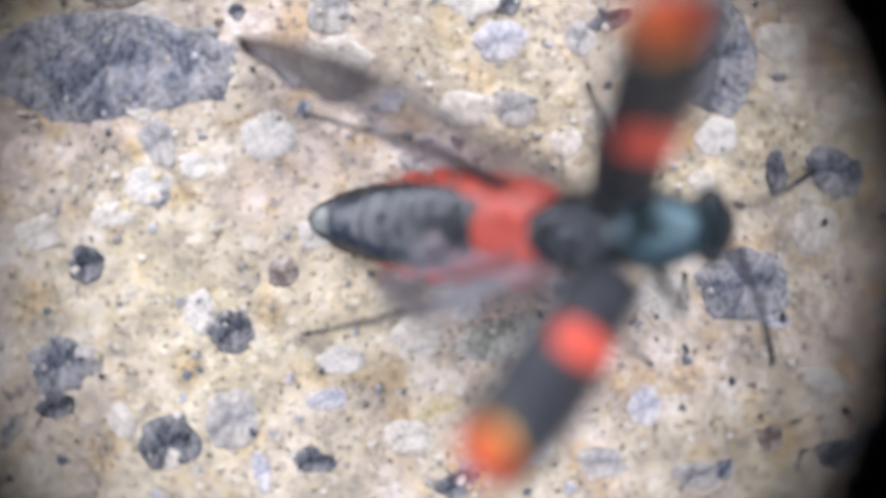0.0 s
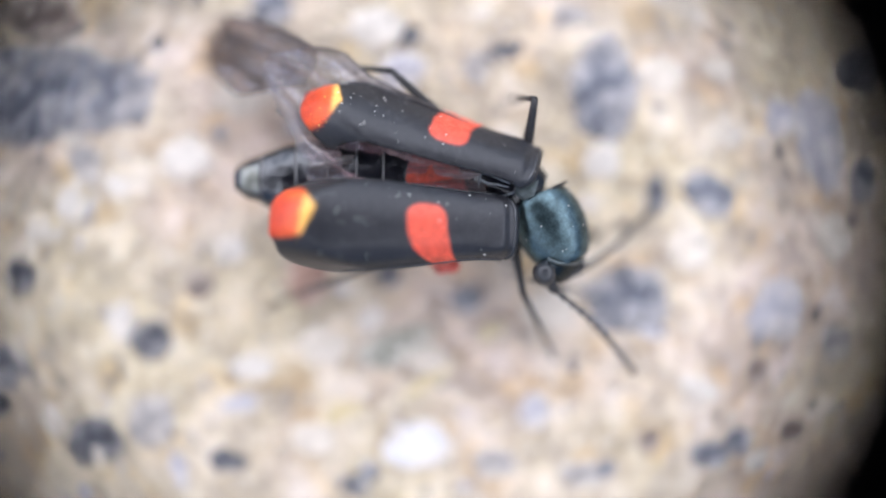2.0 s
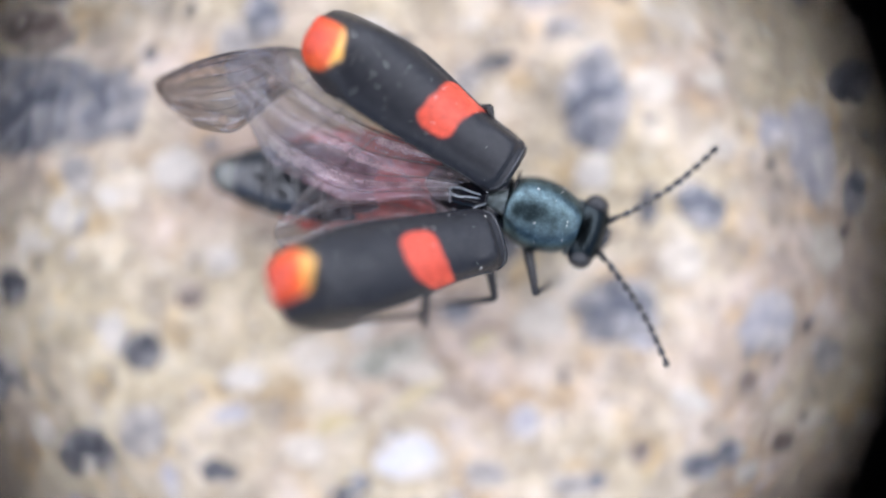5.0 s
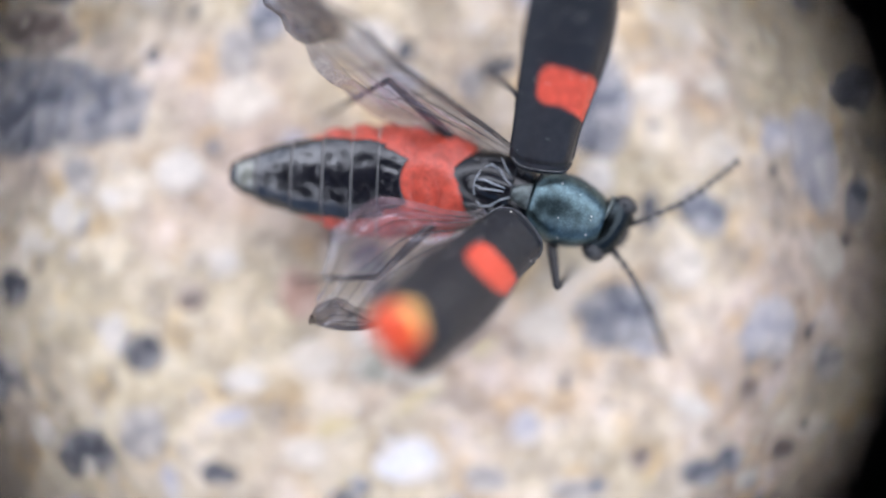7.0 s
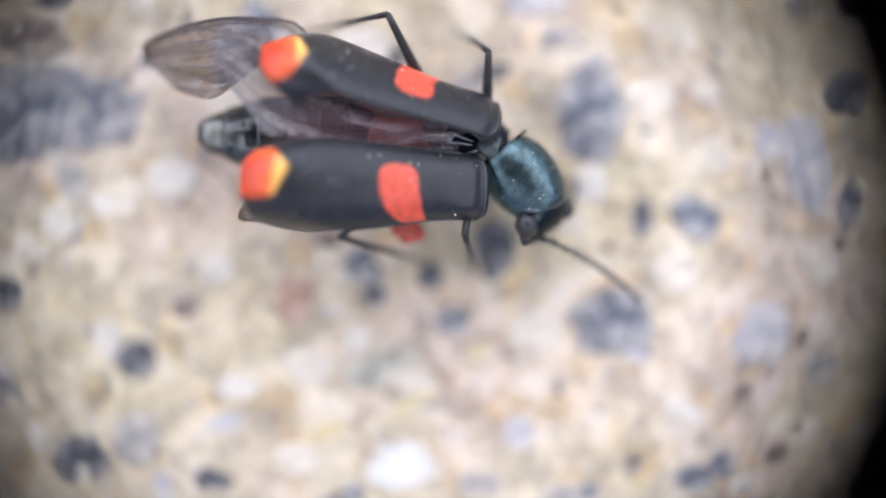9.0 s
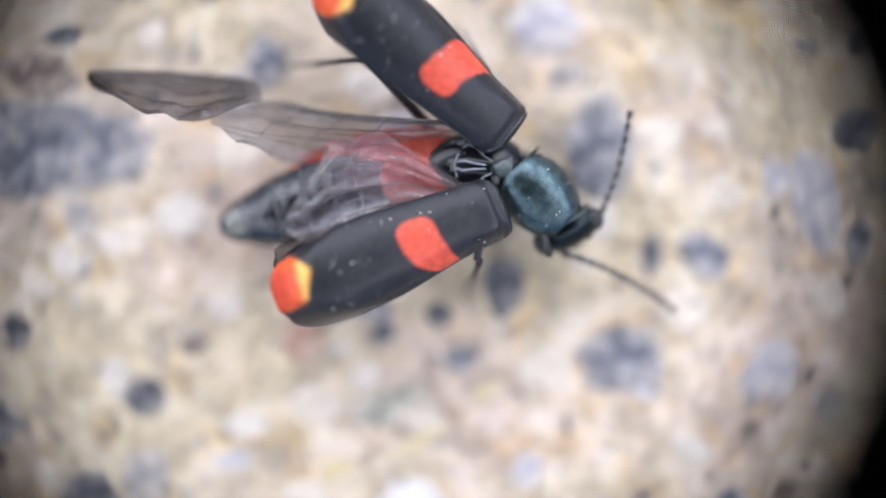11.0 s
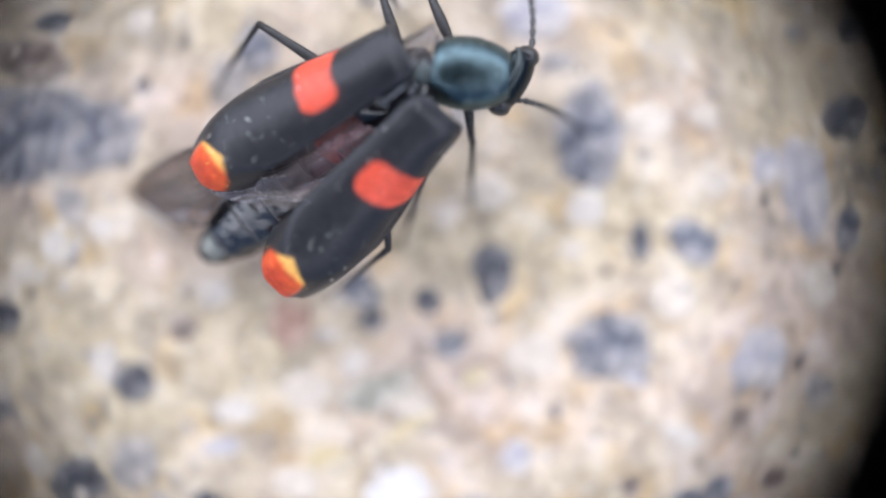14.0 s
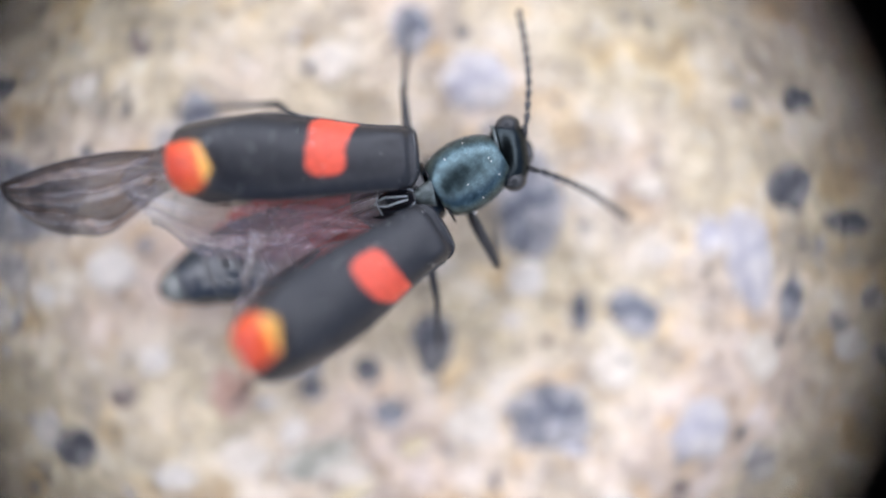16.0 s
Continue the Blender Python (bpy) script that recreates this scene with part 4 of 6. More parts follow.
HEAD = [
    (0, 0.84, 0.11, 0.86, 0, 5, 2), (0.2, 0.84, 0.10, 0.86, 0, 5, 2), (0.5, 0.85, -0.05, 0.86, 0, 5, 4),
    (1, 0.85, -0.09, 0.86, 0, 5, -45), (1.5, 0.85, -0.06, 0.86, 0, 0, -29), (1.72, 0.85, -0.06, 0.86, 0, 0, -29),
    (1.9, 0.61, -0.57, 0.81, -60, 25, -94), (2, 0.61, -0.57, 0.81, -60, 25, -94), (2.5, 0.74, -0.41, 0.86, -60, 25, -80),
    (2.6, 0.74, -0.41, 0.86, -60, 25, -80), (2.85, 0.84, -0.12, 0.86, 0, 0, 0), (3, 0.84, -0.12, 0.86, 0, 0, 0),
    (3.2, 0.85, 0.08, 0.86, 0, 15, -17), (3.4, 0.85, 0.01, 0.86, 0, 15, -20), (3.5, 0.83, -0.17, 0.86, 0, 8, -14),
    (3.6, 0.83, -0.17, 0.86, 0, 8, -10), (4, 0.84, -0.14, 0.86, 0, 8, -10), (4.2, 0.84, -0.14, 0.86, 0, 8, -10),
    (6.3, 0.85, -0.01, 0.86, 0, 4, 3), (6.5, 0.85, -0.08, 0.86, 0, 15, -21), (7, 0.85, -0.05, 0.86, 0, 15, -20),
    (7.5, 0.85, -0.04, 0.86, 0, 15, -14), (8, 0.83, -0.16, 0.86, 0, 15, -14), (8.5, 0.84, -0.14, 0.86, 0, 15, -19),
    (8.82, 0.84, -0.14, 0.86, 0, 15, -19), (8.9, 0.72, -0.44, 0.81, -45, 25, -74), (9, 0.72, -0.44, 0.81, -45, 25, -74),
    (9.2, 0.80, -0.29, 0.81, 0, 35, -53), (11.3, 0.64, -0.54, 0.81, 0, 20, -61), (11.42, 0.84, 0.12, 0.86, 0, 15, -5),
    (11.5, 0.84, 0.12, 0.86, 0, 15, -5), (12, 0.85, 0.02, 0.86, 0, 10, 3), (12.5, 0.76, -0.37, 0.81, -60, 25, -91),
    (13, 0.82, -0.23, 0.81, -60, 25, -88), (13.4, 0.82, -0.23, 0.81, -60, 25, -88), (13.5, 0.82, 0.20, 0.86, 0, 15, -13),
    (14, 0.72, -0.44, 0.72, 0, 42, -60), (14.5, 0.85, 0.03, 0.86, 0, 0, -3), (15, 0.84, -0.09, 0.86, 0, 15, -16),
    (15.3, 0.49, 0.66, 0.86, 0, 15, 64), (15.5, 0.80, 0.27, 0.86, 0, 0, -3), (15.8, 0.84, 0.14, 0.86, 0, 0, 2),
    (16, 0.80, 0.27, 0.86, 0, 10, -4),
]
ANTENNA_L = [
    (0, 1.13, 0.28, 0.80, 0, -35, -154), (0.2, 1.13, 0.27, 0.80, 0, -41, -152), (0.5, 1.13, 0.13, 0.80, 0, -12, -138),
    (1, 1.17, -0.18, 0.80, 0, 1, -128), (1.5, 1.19, -0.06, 0.83, 0, 15, -129), (1.72, 1.19, -0.06, 0.83, 0, 15, -129),
    (1.9, 0.64, -0.78, 0.55, 0, -22, -124), (2, 0.64, -0.78, 0.55, 0, -22, -124), (2.5, 0.83, -0.61, 0.60, 0, 0, -112),
    (2.6, 0.83, -0.61, 0.60, 0, 0, -112), (2.85, 1.14, 0.03, 0.83, 0, -6, -133), (3, 1.14, 0.03, 0.83, 0, -6, -133),
    (3.2, 1.16, 0.16, 0.75, 0, -27, -131), (3.4, 1.17, 0.06, 0.75, 0, -31, -138), (3.5, 1.15, -0.09, 0.79, 0, 2, -116),
    (3.6, 1.15, -0.07, 0.79, 0, 14, -132), (4, 1.16, -0.04, 0.79, 0, -2, -132), (4.2, 1.16, -0.04, 0.79, 0, -2, -132),
    (6.3, 1.14, 0.18, 0.81, 0, -7, -135), (6.5, 1.16, -0.03, 0.75, 0, 4, -130), (7, 1.17, 0.01, 0.75, 0, -11, -134),
    (7.5, 1.17, 0.05, 0.75, 0, -12, -128), (8, 1.14, -0.08, 0.75, 0, -9, -126), (8.5, 1.15, -0.08, 0.75, 0, -7, -130),
    (8.82, 1.15, -0.08, 0.75, 0, -7, -130), (8.9, 0.87, -0.62, 0.56, 0, -45, -97), (9, 0.87, -0.62, 0.56, 0, -45, -97),
    (9.2, 1.07, -0.38, 0.61, 0, 5, -101), (11.3, 0.91, -0.70, 0.68, 0, 4, -105), (11.42, 1.14, 0.25, 0.75, 0, -20, -107),
    (11.5, 1.14, 0.25, 0.75, 0, -20, -107), (12, 1.13, 0.20, 0.78, 0, -4, -115), (12.5, 0.81, -0.59, 0.55, 0, 9, -135),
    (13, 0.88, -0.43, 0.55, 0, 10, -149), (13.4, 0.88, -0.43, 0.55, 0, 10, -149), (13.5, 1.13, 0.29, 0.75, 0, -41, -95),
    (14, 0.94, -0.49, 0.63, 0, -27, -118), (14.5, 1.16, 0.18, 0.83, 0, -24, -124), (15, 1.16, -0.02, 0.75, 0, -16, -122),
    (15.3, 0.47, 0.99, 0.75, 0, 8, -168), (15.5, 1.11, 0.41, 0.83, 0, -26, -149), (15.8, 1.13, 0.31, 0.83, 0, -30, -138),
    (16, 1.10, 0.40, 0.78, 0, -15, -99),
]
ANTENNA_R = [
    (0, 1.14, -0.04, 0.80, 0, -22, 115), (0.2, 1.14, -0.04, 0.80, 0, -26, 110), (0.5, 1.15, -0.19, 0.80, 0, -9, 131),
    (1, 0.94, -0.41, 0.80, 0, -2, 137), (1.5, 1.03, -0.34, 0.83, 0, -14, 144), (1.72, 1.03, -0.34, 0.83, 0, -14, 144),
    (1.9, 0.48, -0.88, 0.80, 0, -18, 153), (2, 0.48, -0.88, 0.80, 0, -18, 153), (2.5, 0.69, -0.75, 0.85, 0, -12, 158),
    (2.6, 0.69, -0.75, 0.85, 0, -12, 158), (2.85, 1.14, -0.29, 0.83, 0, 4, 138), (3, 1.14, -0.29, 0.83, 0, 4, 138),
    (3.2, 1.07, -0.15, 0.75, 0, -2, 135), (3.4, 1.06, -0.24, 0.75, 0, -1, 129), (3.5, 1.07, -0.40, 0.79, 0, -17, 140),
    (3.6, 1.09, -0.38, 0.79, 0, 2, 136), (4, 1.10, -0.35, 0.79, 0, 0, 133), (4.2, 1.10, -0.35, 0.79, 0, 0, 133),
    (6.3, 1.16, -0.14, 0.81, 0, -5, 139), (6.5, 1.05, -0.33, 0.75, 0, -14, 142), (7, 1.06, -0.29, 0.75, 0, -21, 134),
    (7.5, 1.08, -0.27, 0.75, 0, -20, 135), (8, 1.07, -0.39, 0.75, 0, -21, 137), (8.5, 1.05, -0.39, 0.75, 0, -15, 137),
    (8.82, 1.05, -0.39, 0.75, 0, -15, 137), (8.9, 0.68, -0.77, 0.77, 0, -20, 163), (9, 0.68, -0.77, 0.77, 0, -20, 163),
    (9.2, 0.81, -0.57, 0.61, 0, -11, 158), (11.3, 0.63, -0.86, 0.68, 0, -11, 156), (11.42, 1.11, -0.08, 0.75, 0, -11, 144),
    (11.5, 1.11, -0.08, 0.75, 0, -11, 144), (12, 1.15, -0.12, 0.78, 0, -7, 143), (12.5, 0.65, -0.69, 0.80, 0, -27, 151),
    (13, 0.72, -0.56, 0.80, 0, -39, 139), (13.4, 0.72, -0.56, 0.80, 0, -39, 139), (13.5, 1.06, -0.02, 0.75, 0, -10, 144),
    (14, 0.66, -0.66, 0.63, 0, -53, 133), (14.5, 1.14, -0.14, 0.83, 0, -2, 154), (15, 1.07, -0.32, 0.75, 0, -18, 131),
    (15.3, 0.76, 0.85, 0.75, 0, -2, 128), (15.5, 1.09, 0.09, 0.83, 0, -47, 175), (15.8, 1.14, -0.01, 0.83, 0, -57, 186),
    (16, 1.08, 0.08, 0.78, 0, -29, 143),
]
ELYTRON_L = [
    (0, -0.02, 0.33, 1.06, 0, 51, -96), (0.2, -0.00, 0.51, 1.06, -1, 3, -90), (0.5, -0.02, 0.33, 1.06, 0, 52, -101),
    (1, -0.02, 0.33, 1.06, 0, 66, -85), (1.5, -0.02, 0.29, 1.06, 3, 35, -82), (1.72, -0.02, 0.29, 1.06, 3, 35, -82),
    (1.9, -0.06, 0.25, 1.06, -40, 0, 0), (2, -0.06, 0.25, 1.06, -40, 0, 0), (2.5, -0.04, 0.28, 1.06, -48, 22, -5),
    (2.6, -0.04, 0.28, 1.06, -48, 22, -5), (2.85, -0.07, 0.27, 1.06, 7, 39, -66), (3, -0.07, 0.27, 1.06, 7, 39, -66),
    (3.2, -0.04, 0.40, 1.06, 0, 7, -65), (3.4, -0.03, 0.36, 1.06, 0, 8, -69), (3.5, -0.03, 0.35, 1.06, 0, 3, -51),
    (3.6, -0.08, 0.29, 1.06, -9, 10, -10), (4, -0.02, 0.29, 1.06, -9, 10, -3), (4.2, -0.02, 0.29, 1.06, -9, 10, -3),
    (6.3, -0.02, 0.32, 1.06, 0, 22, -69), (6.5, -0.02, 0.33, 1.06, 0, 8, -70), (7, -0.02, 0.32, 1.06, 0, 26, -84),
    (7.5, -0.02, 0.32, 1.06, 0, 37, -97), (8, 0.02, 0.31, 1.06, -2, 55, -97), (8.5, -0.02, 0.32, 1.06, 0, 21, -76),
    (8.82, -0.02, 0.32, 1.06, 0, 21, -76), (8.9, -0.06, 0.28, 1.06, -45, 14, -3), (9, -0.06, 0.28, 1.06, -45, 14, -3),
    (9.2, -0.01, 0.27, 1.06, -42, 33, -4), (11.3, -0.07, 0.32, 1.06, 3, 4, -37), (11.42, 0.02, 0.32, 1.06, -14, -11, -11),
    (11.5, 0.02, 0.32, 1.06, -14, -11, -11), (12, -0.01, 0.31, 1.06, -32, -15, -3), (12.5, -0.09, 0.29, 1.06, -31, -9, 2),
    (13, -0.04, 0.30, 1.06, -32, -12, 1), (13.4, -0.04, 0.30, 1.06, -32, -12, 1), (13.5, -0.02, 0.35, 1.06, -11, -1, -10),
    (14, -0.15, 0.28, 1.06, -13, -8, 0), (14.5, -0.08, 0.29, 1.06, -11, -8, -4), (15, -0.03, 0.25, 1.06, -5, -11, -5),
    (15.3, -0.19, 0.33, 1.06, -4, -7, -6), (15.5, -0.11, 0.31, 1.06, -8, 2, -6), (15.8, -0.13, 0.32, 1.06, -9, -8, -3),
    (16, -0.11, 0.34, 1.06, -2, 15, -9),
]
ELYTRON_R = [
    (0, -0.02, -0.33, 1.06, 0, 31, 54), (0.2, -0.01, -0.21, 1.06, -12, 26, 13), (0.5, -0.02, -0.33, 1.06, 0, 41, 62),
    (1, -0.02, -0.33, 1.06, 0, 32, 66), (1.5, -0.02, -0.28, 1.06, -4, 48, 76), (1.72, -0.02, -0.28, 1.06, -4, 48, 76),
    (1.9, -0.09, -0.34, 1.06, -7, 13, 15), (2, -0.09, -0.34, 1.06, -7, 13, 15), (2.5, -0.07, -0.31, 1.06, -8, 2, 15),
    (2.6, -0.07, -0.31, 1.06, -8, 2, 15), (2.85, -0.06, -0.21, 1.06, -13, 57, 53), (3, -0.06, -0.21, 1.06, -13, 57, 53),
    (3.2, 0.00, -0.19, 1.06, -11, 43, 72), (3.4, -0.01, -0.19, 1.06, -13, 55, 46), (3.5, -0.00, -0.27, 1.06, -18, 24, 18),
    (3.6, -0.01, -0.31, 1.06, -12, 7, 23), (4, 0.01, -0.35, 1.06, -8, 8, 23), (4.2, 0.01, -0.35, 1.06, -8, 8, 23),
    (6.3, -0.06, -0.19, 1.06, -14, 71, 52), (6.5, 0.02, -0.31, 1.06, 0, 42, 67), (7, 0.02, -0.27, 1.06, -5, 48, 54),
    (7.5, -0.03, -0.30, 1.06, -3, 60, 86), (8, -0.03, -0.31, 1.06, -2, 58, 87), (8.5, -0.02, -0.32, 1.06, -1, 47, 61),
    (8.82, -0.02, -0.32, 1.06, -1, 47, 61), (8.9, -0.03, -0.35, 1.06, -5, 17, 12), (9, -0.03, -0.35, 1.06, -5, 17, 12),
    (9.2, -0.01, -0.28, 1.06, -11, 28, 11), (11.3, -0.11, -0.33, 1.06, -3, 1, 26), (11.42, 0.06, -0.27, 1.06, 6, -11, 13),
    (11.5, 0.06, -0.27, 1.06, 6, -11, 13), (12, 0.05, -0.25, 1.06, 1, -18, 21), (12.5, -0.06, -0.28, 1.06, -2, 5, 19),
    (13, 0.02, -0.26, 1.06, -1, 0, 18), (13.4, 0.02, -0.26, 1.06, -1, 0, 18), (13.5, 0.02, -0.26, 1.06, 3, -4, 9),
    (14, -0.13, -0.37, 1.06, 11, -7, 17), (14.5, -0.01, -0.32, 1.06, 17, -14, 11), (15, 0.00, -0.34, 1.06, 33, -19, 9),
    (15.3, -0.07, -0.31, 1.06, 30, -19, 2), (15.5, -0.06, -0.29, 1.06, 29, -8, 8), (15.8, -0.10, -0.25, 1.06, 27, -16, 11),
    (16, -0.00, -0.29, 1.06, -1, 27, 22),
]
WING_L = [
    (0, -0.20, 0.40, 1.00, 62, 6, -26), (0.2, -0.20, 0.40, 1.00, 62, 6, -26), (0.5, -0.20, 0.40, 1.00, 62, 6, -19),
    (1, -0.20, 0.40, 1.00, 64, 25, -19), (1.5, -0.20, 0.40, 1.00, 60, 7, -5), (1.72, -0.20, 0.40, 1.00, 60, 7, -5),
    (1.9, -0.20, 0.40, 1.00, -6, -5, -8), (2, -0.20, 0.40, 1.00, -6, -5, -8), (2.5, -0.20, 0.40, 1.00, -6, 17, -13),
    (2.6, -0.20, 0.40, 1.00, -6, 17, -13), (2.85, -0.20, 0.40, 1.00, 8, 20, -31), (3, -0.20, 0.40, 1.00, 8, 20, -31),
    (3.2, -0.20, 0.40, 1.00, 60, 25, -8), (3.4, -0.20, 0.40, 1.00, 60, 25, -11), (3.5, -0.20, 0.40, 1.00, 65, 25, -13),
    (3.6, -0.20, 0.40, 1.00, 0, 3, -9), (4, -0.20, 0.40, 1.00, 0, 3, -9), (4.2, -0.20, 0.40, 1.00, 0, 3, -9),
    (6.3, -0.20, 0.40, 1.00, 0, 25, -26), (6.5, -0.20, 0.40, 1.00, 60, 25, -12), (7, -0.20, 0.40, 1.00, 60, 25, -20),
    (7.5, -0.20, 0.40, 1.00, 66, 25, -8), (8, -0.20, 0.40, 1.00, 66, 25, -8), (8.5, -0.20, 0.40, 1.00, 66, 25, -11),
    (8.82, -0.20, 0.40, 1.00, 66, 25, -11), (8.9, -0.20, 0.40, 1.00, -6, 9, -6), (9, -0.20, 0.40, 1.00, -6, 9, -6),
    (9.2, -0.20, 0.40, 1.00, -6, 28, -7), (11.3, -0.20, 0.40, 1.00, 66, 7, -6), (11.42, -0.20, 0.40, 1.00, 0, -17, -19),
    (11.5, -0.20, 0.40, 1.00, 0, -17, -19), (12, 0.30, 0.40, 1.00, 0, -16, -4), (12.5, 0.30, 0.40, 1.00, 0, -11, 4),
    (13, 0.30, 0.40, 1.00, 0, -13, 4), (13.4, 0.30, 0.40, 1.00, 0, -13, 4), (13.5, 0.30, 0.40, 1.00, 0, -3, -8),
    (14, 0.30, 0.40, 1.00, 0, -9, -1), (14.5, 0.30, 0.40, 1.00, 0, -9, -7), (15, 0.30, 0.40, 1.00, 0, -12, -19),
    (15.3, 0.30, 0.40, 1.00, 0, -8, -19), (15.5, 0.30, 0.40, 1.00, 0, 1, -15), (15.8, 0.30, 0.40, 1.00, 0, -9, -15),
    (16, -0.20, 0.40, 1.00, 0, 6, -13),
]
WING_TIP_L = [
    (0, -2.52, 1.55, 1.27, 62, -34, -14), (0.2, -2.52, 1.55, 1.27, 62, -34, -14), (0.5, -2.64, 1.24, 1.27, 62, -34, -1),
    (1, -2.43, 1.17, 2.10, 64, -34, 5), (1.5, -2.77, 0.64, 1.32, 60, -34, 10), (1.72, -2.77, 0.64, 1.32, 60, -34, 10),
    (1.9, -2.73, 0.76, 0.80, 0, -34, -4), (2, -2.73, 0.76, 0.80, 0, -34, -4), (2.5, -2.58, 0.95, 1.75, 0, -34, -2),
    (2.6, -2.58, 0.95, 1.75, 0, -34, -2), (2.85, -2.29, 1.66, 1.89, 8, -34, 30), (3, -2.29, 1.66, 1.89, 8, -34, 30),
    (3.2, -2.54, 0.71, 2.10, 60, -34, -13), (3.4, -2.52, 0.84, 2.10, 60, -34, -16), (3.5, -2.49, 0.95, 2.10, 65, -34, -6),
    (3.6, -2.77, 0.79, 1.14, 0, -31, 10), (4, -2.77, 0.79, 1.14, 0, -31, 10), (4.2, -2.77, 0.79, 1.14, 0, -31, 10),
    (6.3, -2.33, 1.42, 2.10, 0, -34, 42), (6.5, -2.51, 0.89, 2.10, 60, -34, -17), (7, -2.42, 1.19, 2.10, 60, -34, -27),
    (7.5, -2.54, 0.71, 2.10, 66, -33, 0), (8, -2.54, 0.71, 2.10, 66, -22, 3), (8.5, -2.52, 0.84, 2.10, 66, -27, -1),
    (8.82, -2.52, 0.84, 2.10, 66, -27, -1), (8.9, -2.72, 0.66, 1.39, 0, -34, 19), (9, -2.72, 0.66, 1.39, 0, -34, 19),
    (9.2, -2.45, 0.68, 2.19, 0, -34, 8), (11.3, -2.77, 0.65, 1.32, 66, 0, -1), (11.42, -2.55, 1.20, 0.24, 0, -34, -10),
    (11.5, -2.55, 1.20, 0.24, 0, -34, -10), (12, -2.15, 0.57, 0.27, 0, -42, -25), (12.5, -2.21, 0.22, 0.52, 0, -42, -21),
    (13, -2.19, 0.23, 0.41, 0, -42, -10), (13.4, -2.19, 0.23, 0.41, 0, -42, -10), (13.5, -2.23, 0.76, 0.87, 0, -42, -8),
    (14, -2.23, 0.44, 0.58, 0, -42, -12), (14.5, -2.21, 0.71, 0.58, 0, -42, 12), (15, -2.06, 1.21, 0.45, 0, -42, -7),
    (15.3, -2.10, 1.22, 0.63, 0, -42, -7), (15.5, -2.17, 1.06, 1.03, 0, -42, 7), (15.8, -2.14, 1.05, 0.59, 0, -42, 7),
    (16, -2.72, 0.96, 1.27, 0, -3, 0),
]
WING_R = [
    (0, -0.20, -0.40, 1.00, -40, 7, 14), (0.2, -0.20, -0.40, 1.00, -40, 7, 14), (0.5, -0.20, -0.40, 1.00, -40, 7, 14),
    (1, -0.20, -0.40, 1.00, -40, 7, 15), (1.5, -0.20, -0.40, 1.00, -40, 7, 27), (1.72, -0.20, -0.40, 1.00, -40, 7, 27),
    (1.9, -0.20, -0.40, 1.00, -22, 4, 11), (2, -0.20, -0.40, 1.00, -22, 4, 11), (2.5, -0.20, -0.40, 1.00, -22, -7, 12),
    (2.6, -0.20, -0.40, 1.00, -22, -7, 12), (2.85, -0.20, -0.40, 1.00, 14, 7, 46), (3, -0.20, -0.40, 1.00, 14, 7, 46),
    (3.2, -0.20, -0.40, 1.00, 0, 5, 65), (3.4, -0.20, -0.40, 1.00, 0, 5, 62), (3.5, -0.20, -0.40, 1.00, 0, 10, 55),
    (3.6, -0.20, -0.40, 1.00, -22, -2, 20), (4, -0.20, -0.40, 1.00, -22, -1, 20), (4.2, -0.20, -0.40, 1.00, -22, -1, 20),
    (6.3, -0.20, -0.40, 1.00, 14, 7, 47), (6.5, -0.20, -0.40, 1.00, 14, 7, 61), (7, -0.20, -0.40, 1.00, 14, 7, 52),
    (7.5, -0.20, -0.40, 1.00, 14, 7, 35), (8, -0.20, -0.40, 1.00, 14, 7, 30), (8.5, -0.20, -0.40, 1.00, 14, 7, 30),
    (8.82, -0.20, -0.40, 1.00, 14, 7, 30), (8.9, -0.20, -0.40, 1.00, -22, 4, 26), (9, -0.20, -0.40, 1.00, -22, 4, 26),
    (9.2, -0.20, -0.40, 1.00, -22, 19, 11), (11.3, -0.20, -0.40, 1.00, 0, 10, 20), (11.42, -0.20, -0.40, 1.00, 0, -19, 10),
    (11.5, -0.20, -0.40, 1.00, 0, -19, 10), (12, -0.20, -0.40, 1.00, 0, -19, 43), (12.5, -0.20, -0.40, 1.00, 0, -12, 41),
    (13, -0.20, -0.40, 1.00, 0, -13, 41), (13.4, -0.20, -0.40, 1.00, 0, -13, 41), (13.5, -0.20, -0.40, 1.00, 0, -3, 5),
    (14, -0.20, -0.40, 1.00, 0, -19, 7), (14.5, -0.20, -0.40, 1.00, 0, -18, 1), (15, -0.20, -0.40, 1.00, 0, -19, -5),
    (15.3, -0.20, -0.40, 1.00, 0, -19, -5), (15.5, -0.20, -0.40, 1.00, 0, -19, 0), (15.8, -0.20, -0.40, 1.00, 0, -19, 0),
    (16, -0.20, -0.40, 1.00, 0, 10, 25),
]
